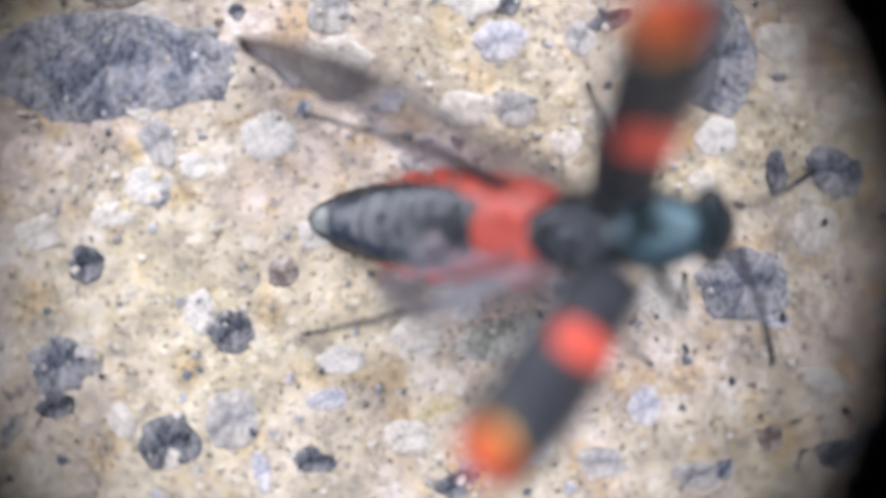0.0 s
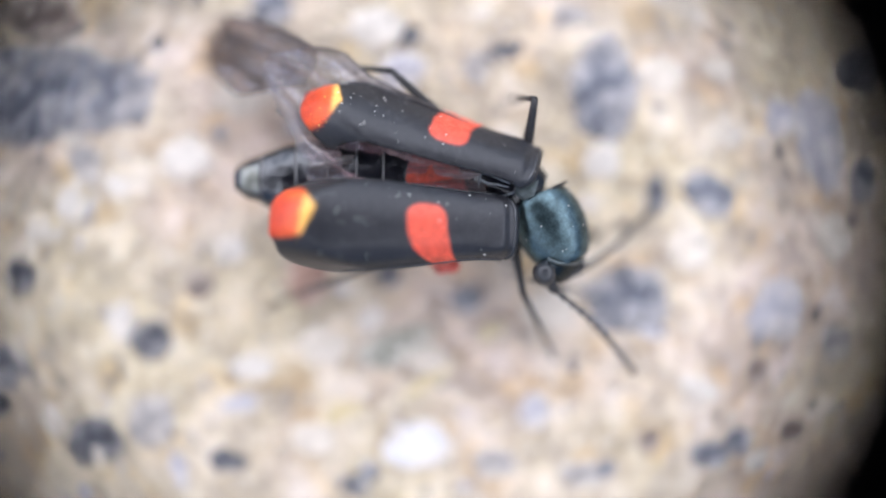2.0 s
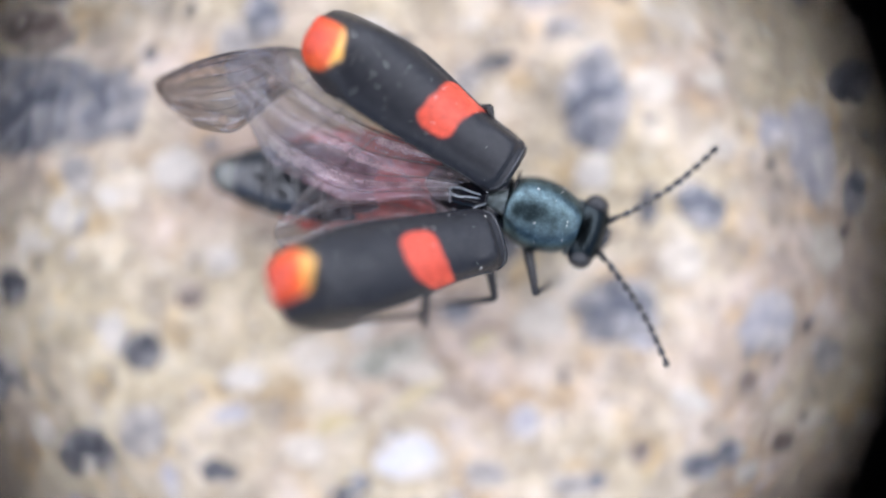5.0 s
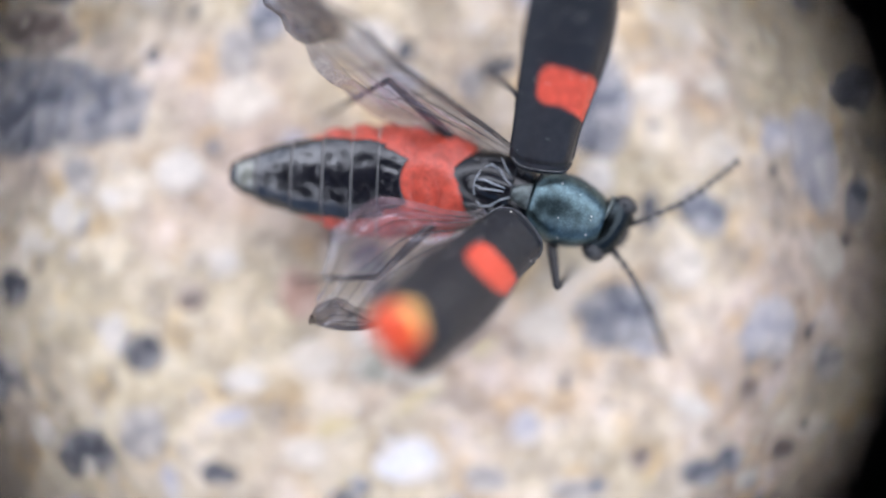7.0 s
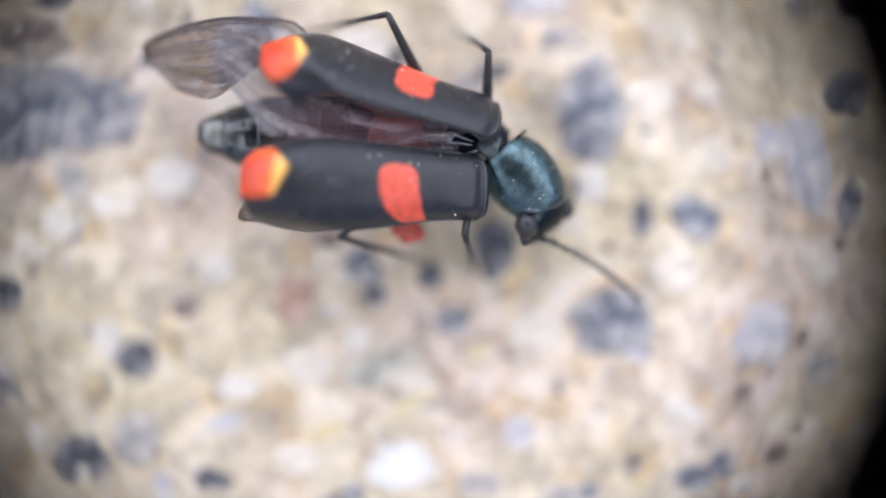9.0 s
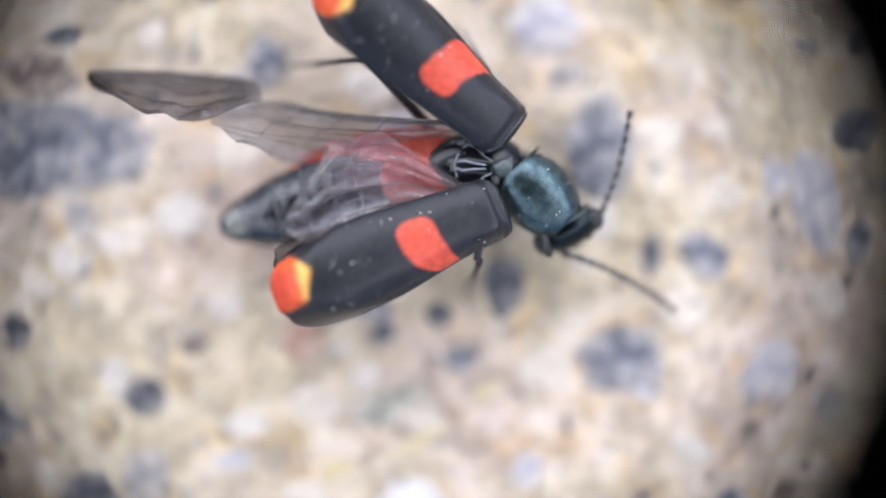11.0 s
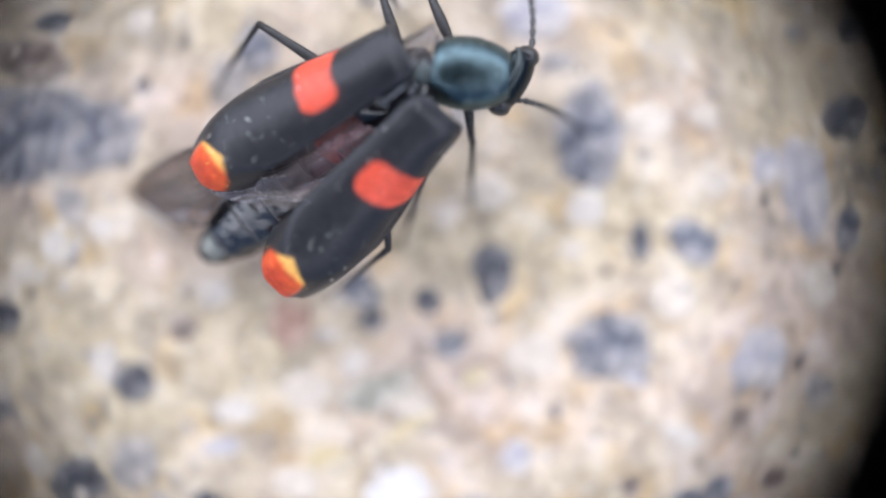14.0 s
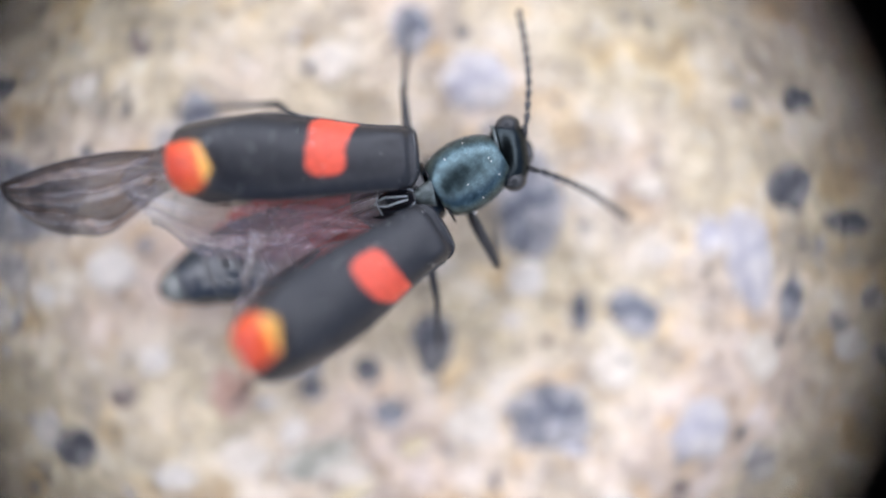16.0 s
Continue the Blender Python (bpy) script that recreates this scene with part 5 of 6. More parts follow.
WING_TIP_R = [
    (0, -1.91, -0.83, 1.22, -40, -33, -35), (0.2, -1.91, -0.83, 1.22, -40, -33, -35), (0.5, -1.91, -0.83, 1.22, -40, -34, -16),
    (1, -1.90, -0.87, 1.22, -40, -31, -31), (1.5, -1.78, -1.20, 1.22, -40, -34, -23), (1.72, -1.78, -1.20, 1.22, -40, -34, -23),
    (1.9, -1.94, -0.74, 1.12, 0, -61, 63), (2, -1.94, -0.74, 1.12, 0, -61, 63), (2.5, -1.93, -0.77, 0.80, 0, -61, 61),
    (2.6, -1.93, -0.77, 0.80, 0, -61, 61), (2.85, -1.43, -1.67, 1.22, 14, -34, -2), (3, -1.43, -1.67, 1.22, 14, -34, -2),
    (3.2, -0.95, -2.03, 1.16, 0, 0, 34), (3.4, -1.03, -1.99, 1.16, 0, 0, 31), (3.5, -1.21, -1.85, 1.31, 0, -34, -3),
    (3.6, -1.87, -1.01, 0.94, 0, -49, 58), (4, -1.87, -1.01, 0.96, 0, -49, 58), (4.2, -1.87, -1.01, 0.96, 0, -49, 58),
    (6.3, -1.40, -1.70, 1.22, 14, -34, 24), (6.5, -1.06, -1.95, 1.22, 14, 0, 30), (7, -1.29, -1.79, 1.22, 14, -34, 14),
    (7.5, -1.64, -1.42, 1.22, 14, -34, -1), (8, -1.73, -1.28, 1.22, 14, -30, 5), (8.5, -1.72, -1.30, 1.22, 14, -34, 3),
    (8.82, -1.72, -1.30, 1.22, 14, -34, 3), (8.9, -1.80, -1.17, 1.12, 0, -12, 20), (9, -1.80, -1.17, 1.12, 0, -12, 20),
    (9.2, -1.85, -0.72, 1.57, 0, -34, 42), (11.3, -1.87, -0.99, 1.31, 0, -34, 21), (11.42, -1.88, -0.69, 0.41, 0, -34, 18),
    (11.5, -1.88, -0.69, 0.41, 0, -34, 18), (12, -1.44, -1.57, 0.41, 0, -34, -28), (12.5, -1.54, -1.55, 0.63, 0, -34, -25),
    (13, -1.53, -1.55, 0.60, 0, -34, -21), (13.4, -1.53, -1.55, 0.60, 0, -34, -21), (13.5, -1.99, -0.55, 0.91, 0, -34, 3),
    (14, -1.89, -0.60, 0.41, 0, -34, -3), (14.5, -1.91, -0.44, 0.44, 0, -34, -9), (15, -1.90, -0.26, 0.41, 0, -34, -18),
    (15.3, -1.90, -0.26, 0.41, 0, -34, -18), (15.5, -1.90, -0.41, 0.41, 0, -34, -16), (15.8, -1.90, -0.41, 0.41, 0, -34, -16),
    (16, -1.81, -1.14, 1.31, 0, -34, -55),
]
ABDOMEN = [
    (0, -0.50, 0.00, 0.64, 0, -16, -2), (0.2, -0.50, 0.00, 0.64, 0, -24, -15), (0.5, -0.50, 0.00, 0.64, 0, 0, 5),
    (1, -0.50, 0.00, 0.64, 0, 1, 5), (1.5, -0.50, 0.00, 0.64, 0, -16, 10), (1.72, -0.50, 0.00, 0.64, 0, -16, 10),
    (1.9, -0.50, 0.00, 0.64, 0, 0, 18), (2, -0.50, 0.00, 0.64, 0, 0, 18), (2.5, -0.50, 0.00, 0.64, 0, -7, 12),
    (2.6, -0.50, 0.00, 0.64, 0, -7, 12), (2.85, -0.50, 0.00, 0.64, 0, -18, 5), (3, -0.50, 0.00, 0.64, 0, -18, 5),
    (3.2, -0.50, 0.00, 0.64, 0, 51, 19), (3.4, -0.50, 0.00, 0.64, 0, 43, 13), (3.5, -0.50, 0.00, 0.64, 0, -17, 8),
    (3.6, -0.50, 0.00, 0.64, 0, -5, 10), (4, -0.50, 0.00, 0.64, 0, 2, 12), (4.2, -0.50, 0.00, 0.64, 0, 2, 12),
    (6.3, -0.50, 0.00, 0.64, 0, -25, -1), (6.5, -0.50, 0.00, 0.64, 0, 52, 6), (7, -0.50, 0.00, 0.64, 0, -1, 13),
    (7.5, -0.50, 0.00, 0.64, 0, 0, 14), (8, -0.50, 0.00, 0.64, 0, 3, 17), (8.5, -0.50, 0.00, 0.64, 0, 2, 11),
    (8.82, -0.50, 0.00, 0.64, 0, 2, 11), (8.9, -0.50, 0.00, 0.64, 0, 0, 13), (9, -0.50, 0.00, 0.64, 0, 0, 13),
    (9.2, -0.50, 0.00, 0.64, 0, -12, 9), (11.3, -0.50, 0.00, 0.64, 0, -4, 18), (11.42, -0.50, 0.00, 0.64, 0, -24, 6),
    (11.5, -0.50, 0.00, 0.64, 0, -24, 6), (12, -0.50, 0.00, 0.64, 0, -29, 13), (12.5, -0.50, 0.00, 0.64, 0, -15, 16),
    (13, -0.50, 0.00, 0.64, 0, -13, 15), (13.4, -0.50, 0.00, 0.64, 0, -13, 15), (13.5, -0.50, 0.00, 0.54, 0, -7, 2),
    (14, -0.50, 0.00, 0.54, 0, -14, 10), (14.5, -0.50, 0.00, 0.54, 0, -19, 3), (15, -0.50, 0.00, 0.54, 0, -21, 3),
    (15.3, -0.50, 0.00, 0.54, 0, -19, -4), (15.5, -0.50, 0.00, 0.54, 0, -17, 0), (15.8, -0.50, 0.00, 0.54, 0, -14, -1),
    (16, -0.50, 0.00, 0.64, 0, -11, 10),
]
FEMUR_L1 = [
    (0, 0.35, 0.19, 0.60, 0, -58, -53), (0.2, 0.35, 0.19, 0.60, 0, -58, -53), (0.5, 0.35, 0.19, 0.60, 0, -56, -46),
    (1, 0.36, 0.18, 0.60, 0, -47, -30), (1.5, 0.36, 0.17, 0.60, 0, -42, -26), (1.72, 0.36, 0.17, 0.60, 0, -42, -26),
    (1.9, 0.40, 0.04, 0.60, 0, -53, -4), (2, 0.40, 0.04, 0.60, 0, -53, -4), (2.5, 0.40, 0.04, 0.60, 0, -47, -4),
    (2.6, 0.40, 0.04, 0.60, 0, -47, -4), (2.85, 0.38, 0.12, 0.60, 0, -46, -19), (3, 0.38, 0.12, 0.60, 0, -46, -19),
    (3.2, 0.37, 0.14, 0.60, 0, -47, -27), (3.4, 0.37, 0.14, 0.60, 0, -47, -27), (3.5, 0.40, 0.06, 0.60, 0, -60, -5),
    (3.6, 0.39, 0.09, 0.60, 0, -55, -16), (4, 0.39, 0.09, 0.60, 0, -55, -16), (4.2, 0.39, 0.09, 0.60, 0, -55, -16),
    (6.3, 0.39, 0.11, 0.60, 0, -47, -19), (6.5, 0.37, 0.14, 0.60, 0, -47, -27), (7, 0.38, 0.13, 0.60, 0, -49, -26),
    (7.5, 0.39, 0.10, 0.60, 0, -50, -21), (8, 0.39, 0.10, 0.60, 0, -51, -21), (8.5, 0.39, 0.10, 0.60, 0, -48, -19),
    (8.82, 0.39, 0.10, 0.60, 0, -48, -19), (8.9, 0.40, 0.07, 0.60, 0, -55, -14), (9, 0.40, 0.07, 0.60, 0, -55, -14),
    (9.2, 0.40, 0.06, 0.60, 0, -44, -12), (11.3, 0.39, 0.11, 0.60, 0, -45, -21), (11.42, 0.37, 0.15, 0.60, 0, -56, -30),
    (11.5, 0.37, 0.15, 0.60, 0, -56, -30), (12, 0.38, 0.12, 0.60, 0, -59, -26), (12.5, 0.40, 0.07, 0.60, 0, -61, -21),
    (13, 0.39, 0.08, 0.60, 0, -65, -25), (13.4, 0.39, 0.08, 0.60, 0, -65, -25), (13.5, 0.37, 0.16, 0.60, 0, -5, -94),
    (14, 0.37, 0.14, 0.60, 0, -13, -97), (14.5, 0.36, 0.17, 0.60, 0, 1, -82), (15, 0.36, 0.17, 0.60, 0, 1, -87),
    (15.3, 0.36, 0.17, 0.60, 0, 1, -87), (15.5, 0.35, 0.19, 0.60, 0, 2, -90), (15.8, 0.35, 0.19, 0.60, 0, 2, -90),
    (16, 0.37, 0.16, 0.60, 0, -52, -32),
]
TIBIA_L1 = [
    (0, 0.11, 0.50, -0.04, 0, 4, 160), (0.2, 0.11, 0.50, -0.04, 0, 4, 160), (0.5, 0.06, 0.49, -0.02, 0, 3, 161),
    (1, -0.09, 0.43, 0.05, 0, -1, 163), (1.5, -0.14, 0.42, 0.10, 0, -4, 163), (1.72, -0.14, 0.42, 0.10, 0, -4, 163),
    (1.9, -0.05, 0.07, 0.00, 0, 2, 164), (2, -0.05, 0.07, 0.00, 0, 2, 164), (2.5, -0.11, 0.08, 0.05, 0, -1, 164),
    (2.6, -0.11, 0.08, 0.05, 0, -1, 164), (2.85, -0.12, 0.29, 0.06, 0, -2, 163), (3, -0.12, 0.29, 0.06, 0, -2, 163),
    (3.2, -0.08, 0.37, 0.05, 0, -1, 163), (3.4, -0.08, 0.37, 0.05, 0, -1, 163), (3.5, 0.02, 0.10, -0.05, 0, 5, 164),
    (3.6, -0.02, 0.20, -0.02, 0, 3, 163), (4, -0.02, 0.20, -0.02, 0, 3, 163), (4.2, -0.02, 0.20, -0.02, 0, 3, 163),
    (6.3, -0.10, 0.27, 0.05, 0, -1, 163), (6.5, -0.08, 0.37, 0.05, 0, -1, 163), (7, -0.06, 0.34, 0.03, 0, 0, 163),
    (7.5, -0.06, 0.27, 0.02, 0, 1, 163), (8, -0.05, 0.27, 0.02, 0, 1, 163), (8.5, -0.08, 0.26, 0.05, 0, -1, 163),
    (8.82, -0.08, 0.26, 0.05, 0, -1, 163), (8.9, -0.02, 0.17, -0.02, 0, 3, 164), (9, -0.02, 0.17, -0.02, 0, 3, 164),
    (9.2, -0.13, 0.17, 0.08, 0, -3, 163), (11.3, -0.10, 0.30, 0.07, 0, -2, 163), (11.42, 0.00, 0.36, -0.02, 0, -9, 164),
    (11.5, 0.00, 0.36, -0.02, 0, -9, 164), (12, 0.04, 0.29, -0.04, 0, -17, 164), (12.5, 0.05, 0.21, -0.05, 0, -16, 164),
    (13, 0.10, 0.22, -0.08, 0, -15, 164), (13.4, 0.10, 0.22, -0.08, 0, -15, 164), (13.5, 0.42, 0.90, 0.53, 0, -64, 260),
    (14, 0.46, 0.87, 0.43, 0, -85, 215), (14.5, 0.26, 0.91, 0.61, 0, -79, 68), (15, 0.32, 0.92, 0.62, 0, -80, -77),
    (15.3, 0.32, 0.92, 0.62, 0, -80, -77), (15.5, 0.35, 0.94, 0.63, 0, -87, 93), (15.8, 0.35, 0.94, 0.63, 0, -87, 93),
    (16, -0.02, 0.40, 0.01, 0, -8, 164),
]
FEMUR_L2 = [
    (0, -0.15, 0.27, 0.58, 0, 28, -88), (0.2, -0.15, 0.27, 0.58, 0, 28, -88), (0.5, -0.15, 0.27, 0.58, 0, 31, -88),
    (1, -0.15, 0.27, 0.58, 0, 27, -96), (1.5, -0.15, 0.27, 0.58, 0, 31, -80), (1.72, -0.15, 0.27, 0.58, 0, 31, -80),
    (1.9, -0.15, 0.27, 0.58, 0, 37, -80), (2, -0.15, 0.27, 0.58, 0, 37, -80), (2.5, -0.15, 0.27, 0.58, 0, 35, -88),
    (2.6, -0.15, 0.27, 0.58, 0, 35, -88), (2.85, -0.15, 0.27, 0.58, 0, 30, -76), (3, -0.15, 0.27, 0.58, 0, 30, -76),
    (3.2, -0.15, 0.27, 0.58, 0, 30, -72), (3.4, -0.15, 0.27, 0.58, 0, 30, -72), (3.5, -0.15, 0.27, 0.58, 0, 34, -76),
    (3.6, -0.15, 0.27, 0.58, 0, 34, -73), (4, -0.15, 0.27, 0.58, 0, 34, -73), (4.2, -0.15, 0.27, 0.58, 0, 34, -73),
    (6.3, -0.15, 0.27, 0.58, 0, 33, -76), (6.5, -0.15, 0.27, 0.58, 0, 30, -72), (7, -0.15, 0.27, 0.58, 0, 29, -75),
    (7.5, -0.15, 0.27, 0.58, 0, 30, -76), (8, -0.15, 0.27, 0.58, 0, 26, -71), (8.5, -0.15, 0.27, 0.58, 0, 20, -68),
    (8.82, -0.15, 0.27, 0.58, 0, 20, -68), (8.9, -0.15, 0.27, 0.58, 0, 31, -77), (9, -0.15, 0.27, 0.58, 0, 31, -77),
    (9.2, -0.15, 0.27, 0.58, 0, 28, -78), (11.3, -0.15, 0.27, 0.58, 0, 25, -81), (11.42, -0.15, 0.27, 0.58, 0, -6, -93),
    (11.5, -0.15, 0.27, 0.58, 0, -6, -93), (12, -0.15, 0.27, 0.58, 0, -6, -89), (12.5, -0.15, 0.27, 0.58, 0, -6, -85),
    (13, -0.15, 0.27, 0.58, 0, -6, -81), (13.4, -0.15, 0.27, 0.58, 0, -6, -81), (13.5, -0.15, 0.27, 0.58, 0, -6, -95),
    (14, -0.15, 0.27, 0.58, 0, -6, -102), (14.5, -0.15, 0.27, 0.58, 0, -6, -56), (15, -0.15, 0.27, 0.58, 0, 6, -47),
    (15.3, -0.15, 0.27, 0.58, 0, -6, -47), (15.5, -0.15, 0.27, 0.58, 0, -6, -75), (15.8, -0.15, 0.27, 0.58, 0, -6, -75),
    (16, -0.15, 0.27, 0.58, 0, -6, -95),
]
TIBIA_L2 = [
    (0, -0.17, 1.02, 0.98, 0, -60, -84), (0.2, -0.17, 1.02, 0.98, 0, -60, -84), (0.5, -0.18, 1.00, 1.01, 0, -63, -81),
    (1, -0.07, 1.02, 0.96, 0, -58, -110), (1.5, -0.27, 0.99, 1.02, 0, -64, -51), (1.72, -0.27, 0.99, 1.02, 0, -64, -51),
    (1.9, -0.27, 0.94, 1.09, 0, -75, -1), (2, -0.27, 0.94, 1.09, 0, -75, -1), (2.5, -0.18, 0.97, 1.07, 0, -71, -76),
    (2.6, -0.18, 0.97, 1.07, 0, -71, -76), (2.85, -0.33, 0.99, 1.00, 0, -62, -37), (3, -0.33, 0.99, 1.00, 0, -62, -37),
    (3.2, -0.37, 0.97, 1.00, 0, -62, -23), (3.4, -0.37, 0.97, 1.00, 0, -62, -23), (3.5, -0.32, 0.95, 1.06, 0, -69, -14),
    (3.6, -0.36, 0.94, 1.06, 0, -69, 13), (4, -0.36, 0.94, 1.06, 0, -69, 13), (4.2, -0.36, 0.94, 1.06, 0, -69, 13),
    (6.3, -0.33, 0.96, 1.04, 0, -67, -23), (6.5, -0.37, 0.97, 1.00, 0, -62, -23), (7, -0.34, 0.99, 1.00, 0, -61, -35),
    (7.5, -0.33, 0.98, 1.01, 0, -63, -34), (8, -0.40, 0.99, 0.95, 0, -57, -32), (8.5, -0.45, 1.01, 0.87, 0, -50, -38),
    (8.82, -0.45, 1.01, 0.87, 0, -50, -38), (8.9, -0.32, 0.98, 1.02, 0, -64, -34), (9, -0.32, 0.98, 1.02, 0, -64, -34),
    (9.2, -0.31, 1.01, 0.97, 0, -59, -49), (11.3, -0.28, 1.03, 0.94, 0, -55, -62), (11.42, -0.11, 1.11, 0.49, 0, -39, -95),
    (11.5, -0.11, 1.11, 0.49, 0, -39, -95), (12, -0.16, 1.12, 0.49, 0, -50, -88), (12.5, -0.22, 1.11, 0.49, 0, -50, -68),
    (13, -0.28, 1.10, 0.49, 0, -50, -40), (13.4, -0.28, 1.10, 0.49, 0, -50, -40), (13.5, -0.08, 1.11, 0.49, 0, -50, 112),
    (14, 0.03, 1.10, 0.49, 0, -71, 112), (14.5, -0.62, 0.97, 0.49, 0, -50, -7), (15, -0.73, 0.89, 0.67, 0, 2, -25),
    (15.3, -0.73, 0.89, 0.49, 0, -50, -25), (15.5, -0.37, 1.09, 0.49, 0, -50, -132), (15.8, -0.37, 1.09, 0.49, 0, -50, -132),
    (16, -0.08, 1.11, 0.49, 0, -36, -104),
]
FEMUR_L3 = [
    (0, -0.74, 0.31, 0.55, 0, -2, -25), (0.2, -0.74, 0.31, 0.55, 0, -2, -25), (0.5, -0.74, 0.31, 0.55, 0, -1, -21),
    (1, -0.74, 0.31, 0.55, 0, -2, -23), (1.5, -0.74, 0.31, 0.55, 0, -2, -13), (1.72, -0.74, 0.31, 0.55, 0, -2, -13),
    (1.9, -0.74, 0.31, 0.55, 0, 12, -24), (2, -0.74, 0.31, 0.55, 0, 12, -24), (2.5, -0.74, 0.31, 0.55, 0, 28, -48),
    (2.6, -0.74, 0.31, 0.55, 0, 28, -48), (2.85, -0.74, 0.31, 0.55, 0, 25, -36), (3, -0.74, 0.31, 0.55, 0, 25, -36),
    (3.2, -0.74, 0.31, 0.55, 0, 32, -21), (3.4, -0.74, 0.31, 0.55, 0, 32, -21), (3.5, -0.74, 0.31, 0.55, 0, 35, -30),
    (3.6, -0.74, 0.31, 0.55, 0, 31, -52), (4, -0.74, 0.31, 0.55, 0, 31, -52), (4.2, -0.74, 0.31, 0.55, 0, 31, -52),
    (6.3, -0.74, 0.31, 0.55, 0, 29, -35), (6.5, -0.74, 0.31, 0.55, 0, 32, -21), (7, -0.74, 0.31, 0.55, 0, 23, -26),
    (7.5, -0.74, 0.31, 0.55, 0, 30, -42), (8, -0.74, 0.31, 0.55, 0, 20, -5), (8.5, -0.74, 0.31, 0.55, 0, 30, -41),
    (8.82, -0.74, 0.31, 0.55, 0, 30, -41), (8.9, -0.74, 0.31, 0.55, 0, 30, -48), (9, -0.74, 0.31, 0.55, 0, 30, -48),
    (9.2, -0.74, 0.31, 0.55, 0, 30, -52), (11.3, -0.74, 0.31, 0.55, 0, 20, -41), (11.42, -0.74, 0.31, 0.55, 0, -6, -58),
    (11.5, -0.74, 0.31, 0.55, 0, -6, -58), (12, -0.74, 0.31, 0.55, 0, -50, -60), (12.5, -0.74, 0.31, 0.55, 0, -35, -36),
    (13, -0.74, 0.31, 0.55, 0, -35, -41), (13.4, -0.74, 0.31, 0.55, 0, -35, -41), (13.5, -0.74, 0.31, 0.55, 0, -27, -68),
    (14, -0.74, 0.31, 0.55, 0, -6, -63), (14.5, -0.74, 0.31, 0.55, 0, -41, -49), (15, -0.74, 0.31, 0.55, 0, -41, -11),
    (15.3, -0.74, 0.31, 0.55, 0, -41, -11), (15.5, -0.74, 0.31, 0.55, 0, -6, -55), (15.8, -0.74, 0.31, 0.55, 0, -6, -55),
    (16, -0.74, 0.31, 0.55, 0, -6, -55),
]
TIBIA_L3 = [
    (0, -1.83, 0.82, 0.51, 0, -18, -15), (0.2, -1.83, 0.82, 0.51, 0, -18, -15), (0.5, -1.86, 0.74, 0.53, 0, -17, -11),
    (1, -1.84, 0.78, 0.51, 0, -17, -13), (1.5, -1.91, 0.58, 0.51, 0, -18, -2), (1.72, -1.91, 0.58, 0.51, 0, -18, -2),
    (1.9, -1.81, 0.79, 0.80, 0, -33, 10), (2, -1.81, 0.79, 0.80, 0, -33, 10), (2.5, -1.45, 1.10, 1.11, 0, -47, 10),
    (2.6, -1.45, 1.10, 1.11, 0, -47, 10), (2.85, -1.62, 0.95, 1.06, 0, -44, 21), (3, -1.62, 0.95, 1.06, 0, -44, 21),
    (3.2, -1.69, 0.67, 1.19, 0, -62, 37), (3.4, -1.69, 0.67, 1.19, 0, -62, 37), (3.5, -1.59, 0.81, 1.23, 0, -66, 29),
    (3.6, -1.37, 1.12, 1.17, 0, -50, 13), (4, -1.37, 1.12, 1.17, 0, -50, 13), (4.2, -1.37, 1.12, 1.17, 0, -50, 13),
    (6.3, -1.60, 0.91, 1.13, 0, -48, 34), (6.5, -1.69, 0.67, 1.19, 0, -62, 37), (7, -1.73, 0.79, 1.03, 0, -49, 38),
    (7.5, -1.51, 1.01, 1.15, 0, -49, 25), (8, -1.86, 0.41, 0.96, 0, -46, 29), (8.5, -1.52, 0.99, 1.15, 0, -49, 29),
    (8.82, -1.52, 0.99, 1.15, 0, -49, 29), (8.9, -1.44, 1.08, 1.15, 0, -49, 18), (9, -1.44, 1.08, 1.15, 0, -49, 18),
    (9.2, -1.38, 1.13, 1.15, 0, -49, 9), (11.3, -1.59, 1.05, 0.96, 0, -39, 1), (11.42, -1.37, 1.32, 0.42, 0, -28, -20),
    (11.5, -1.37, 1.32, 0.42, 0, -28, -20), (12, -1.12, 0.98, -0.37, 0, 1, -2), (12.5, -1.54, 0.88, -0.14, 0, -9, 20),
    (13, -1.48, 0.95, -0.14, 0, -9, 25), (13.4, -1.48, 0.95, -0.14, 0, -9, 25), (13.5, -1.14, 1.30, 0.00, 0, -15, -1),
    (14, -1.28, 1.37, 0.42, 0, -46, 17), (14.5, -1.33, 0.99, -0.24, 0, -4, -1), (15, -1.63, 0.49, -0.23, 0, -5, -4),
    (15.3, -1.63, 0.49, -0.23, 0, -5, -4), (15.5, -1.42, 1.29, 0.42, 0, -35, -1), (15.8, -1.42, 1.29, 0.42, 0, -35, -1),
    (16, -1.42, 1.29, 0.42, 0, -25, -10),
]
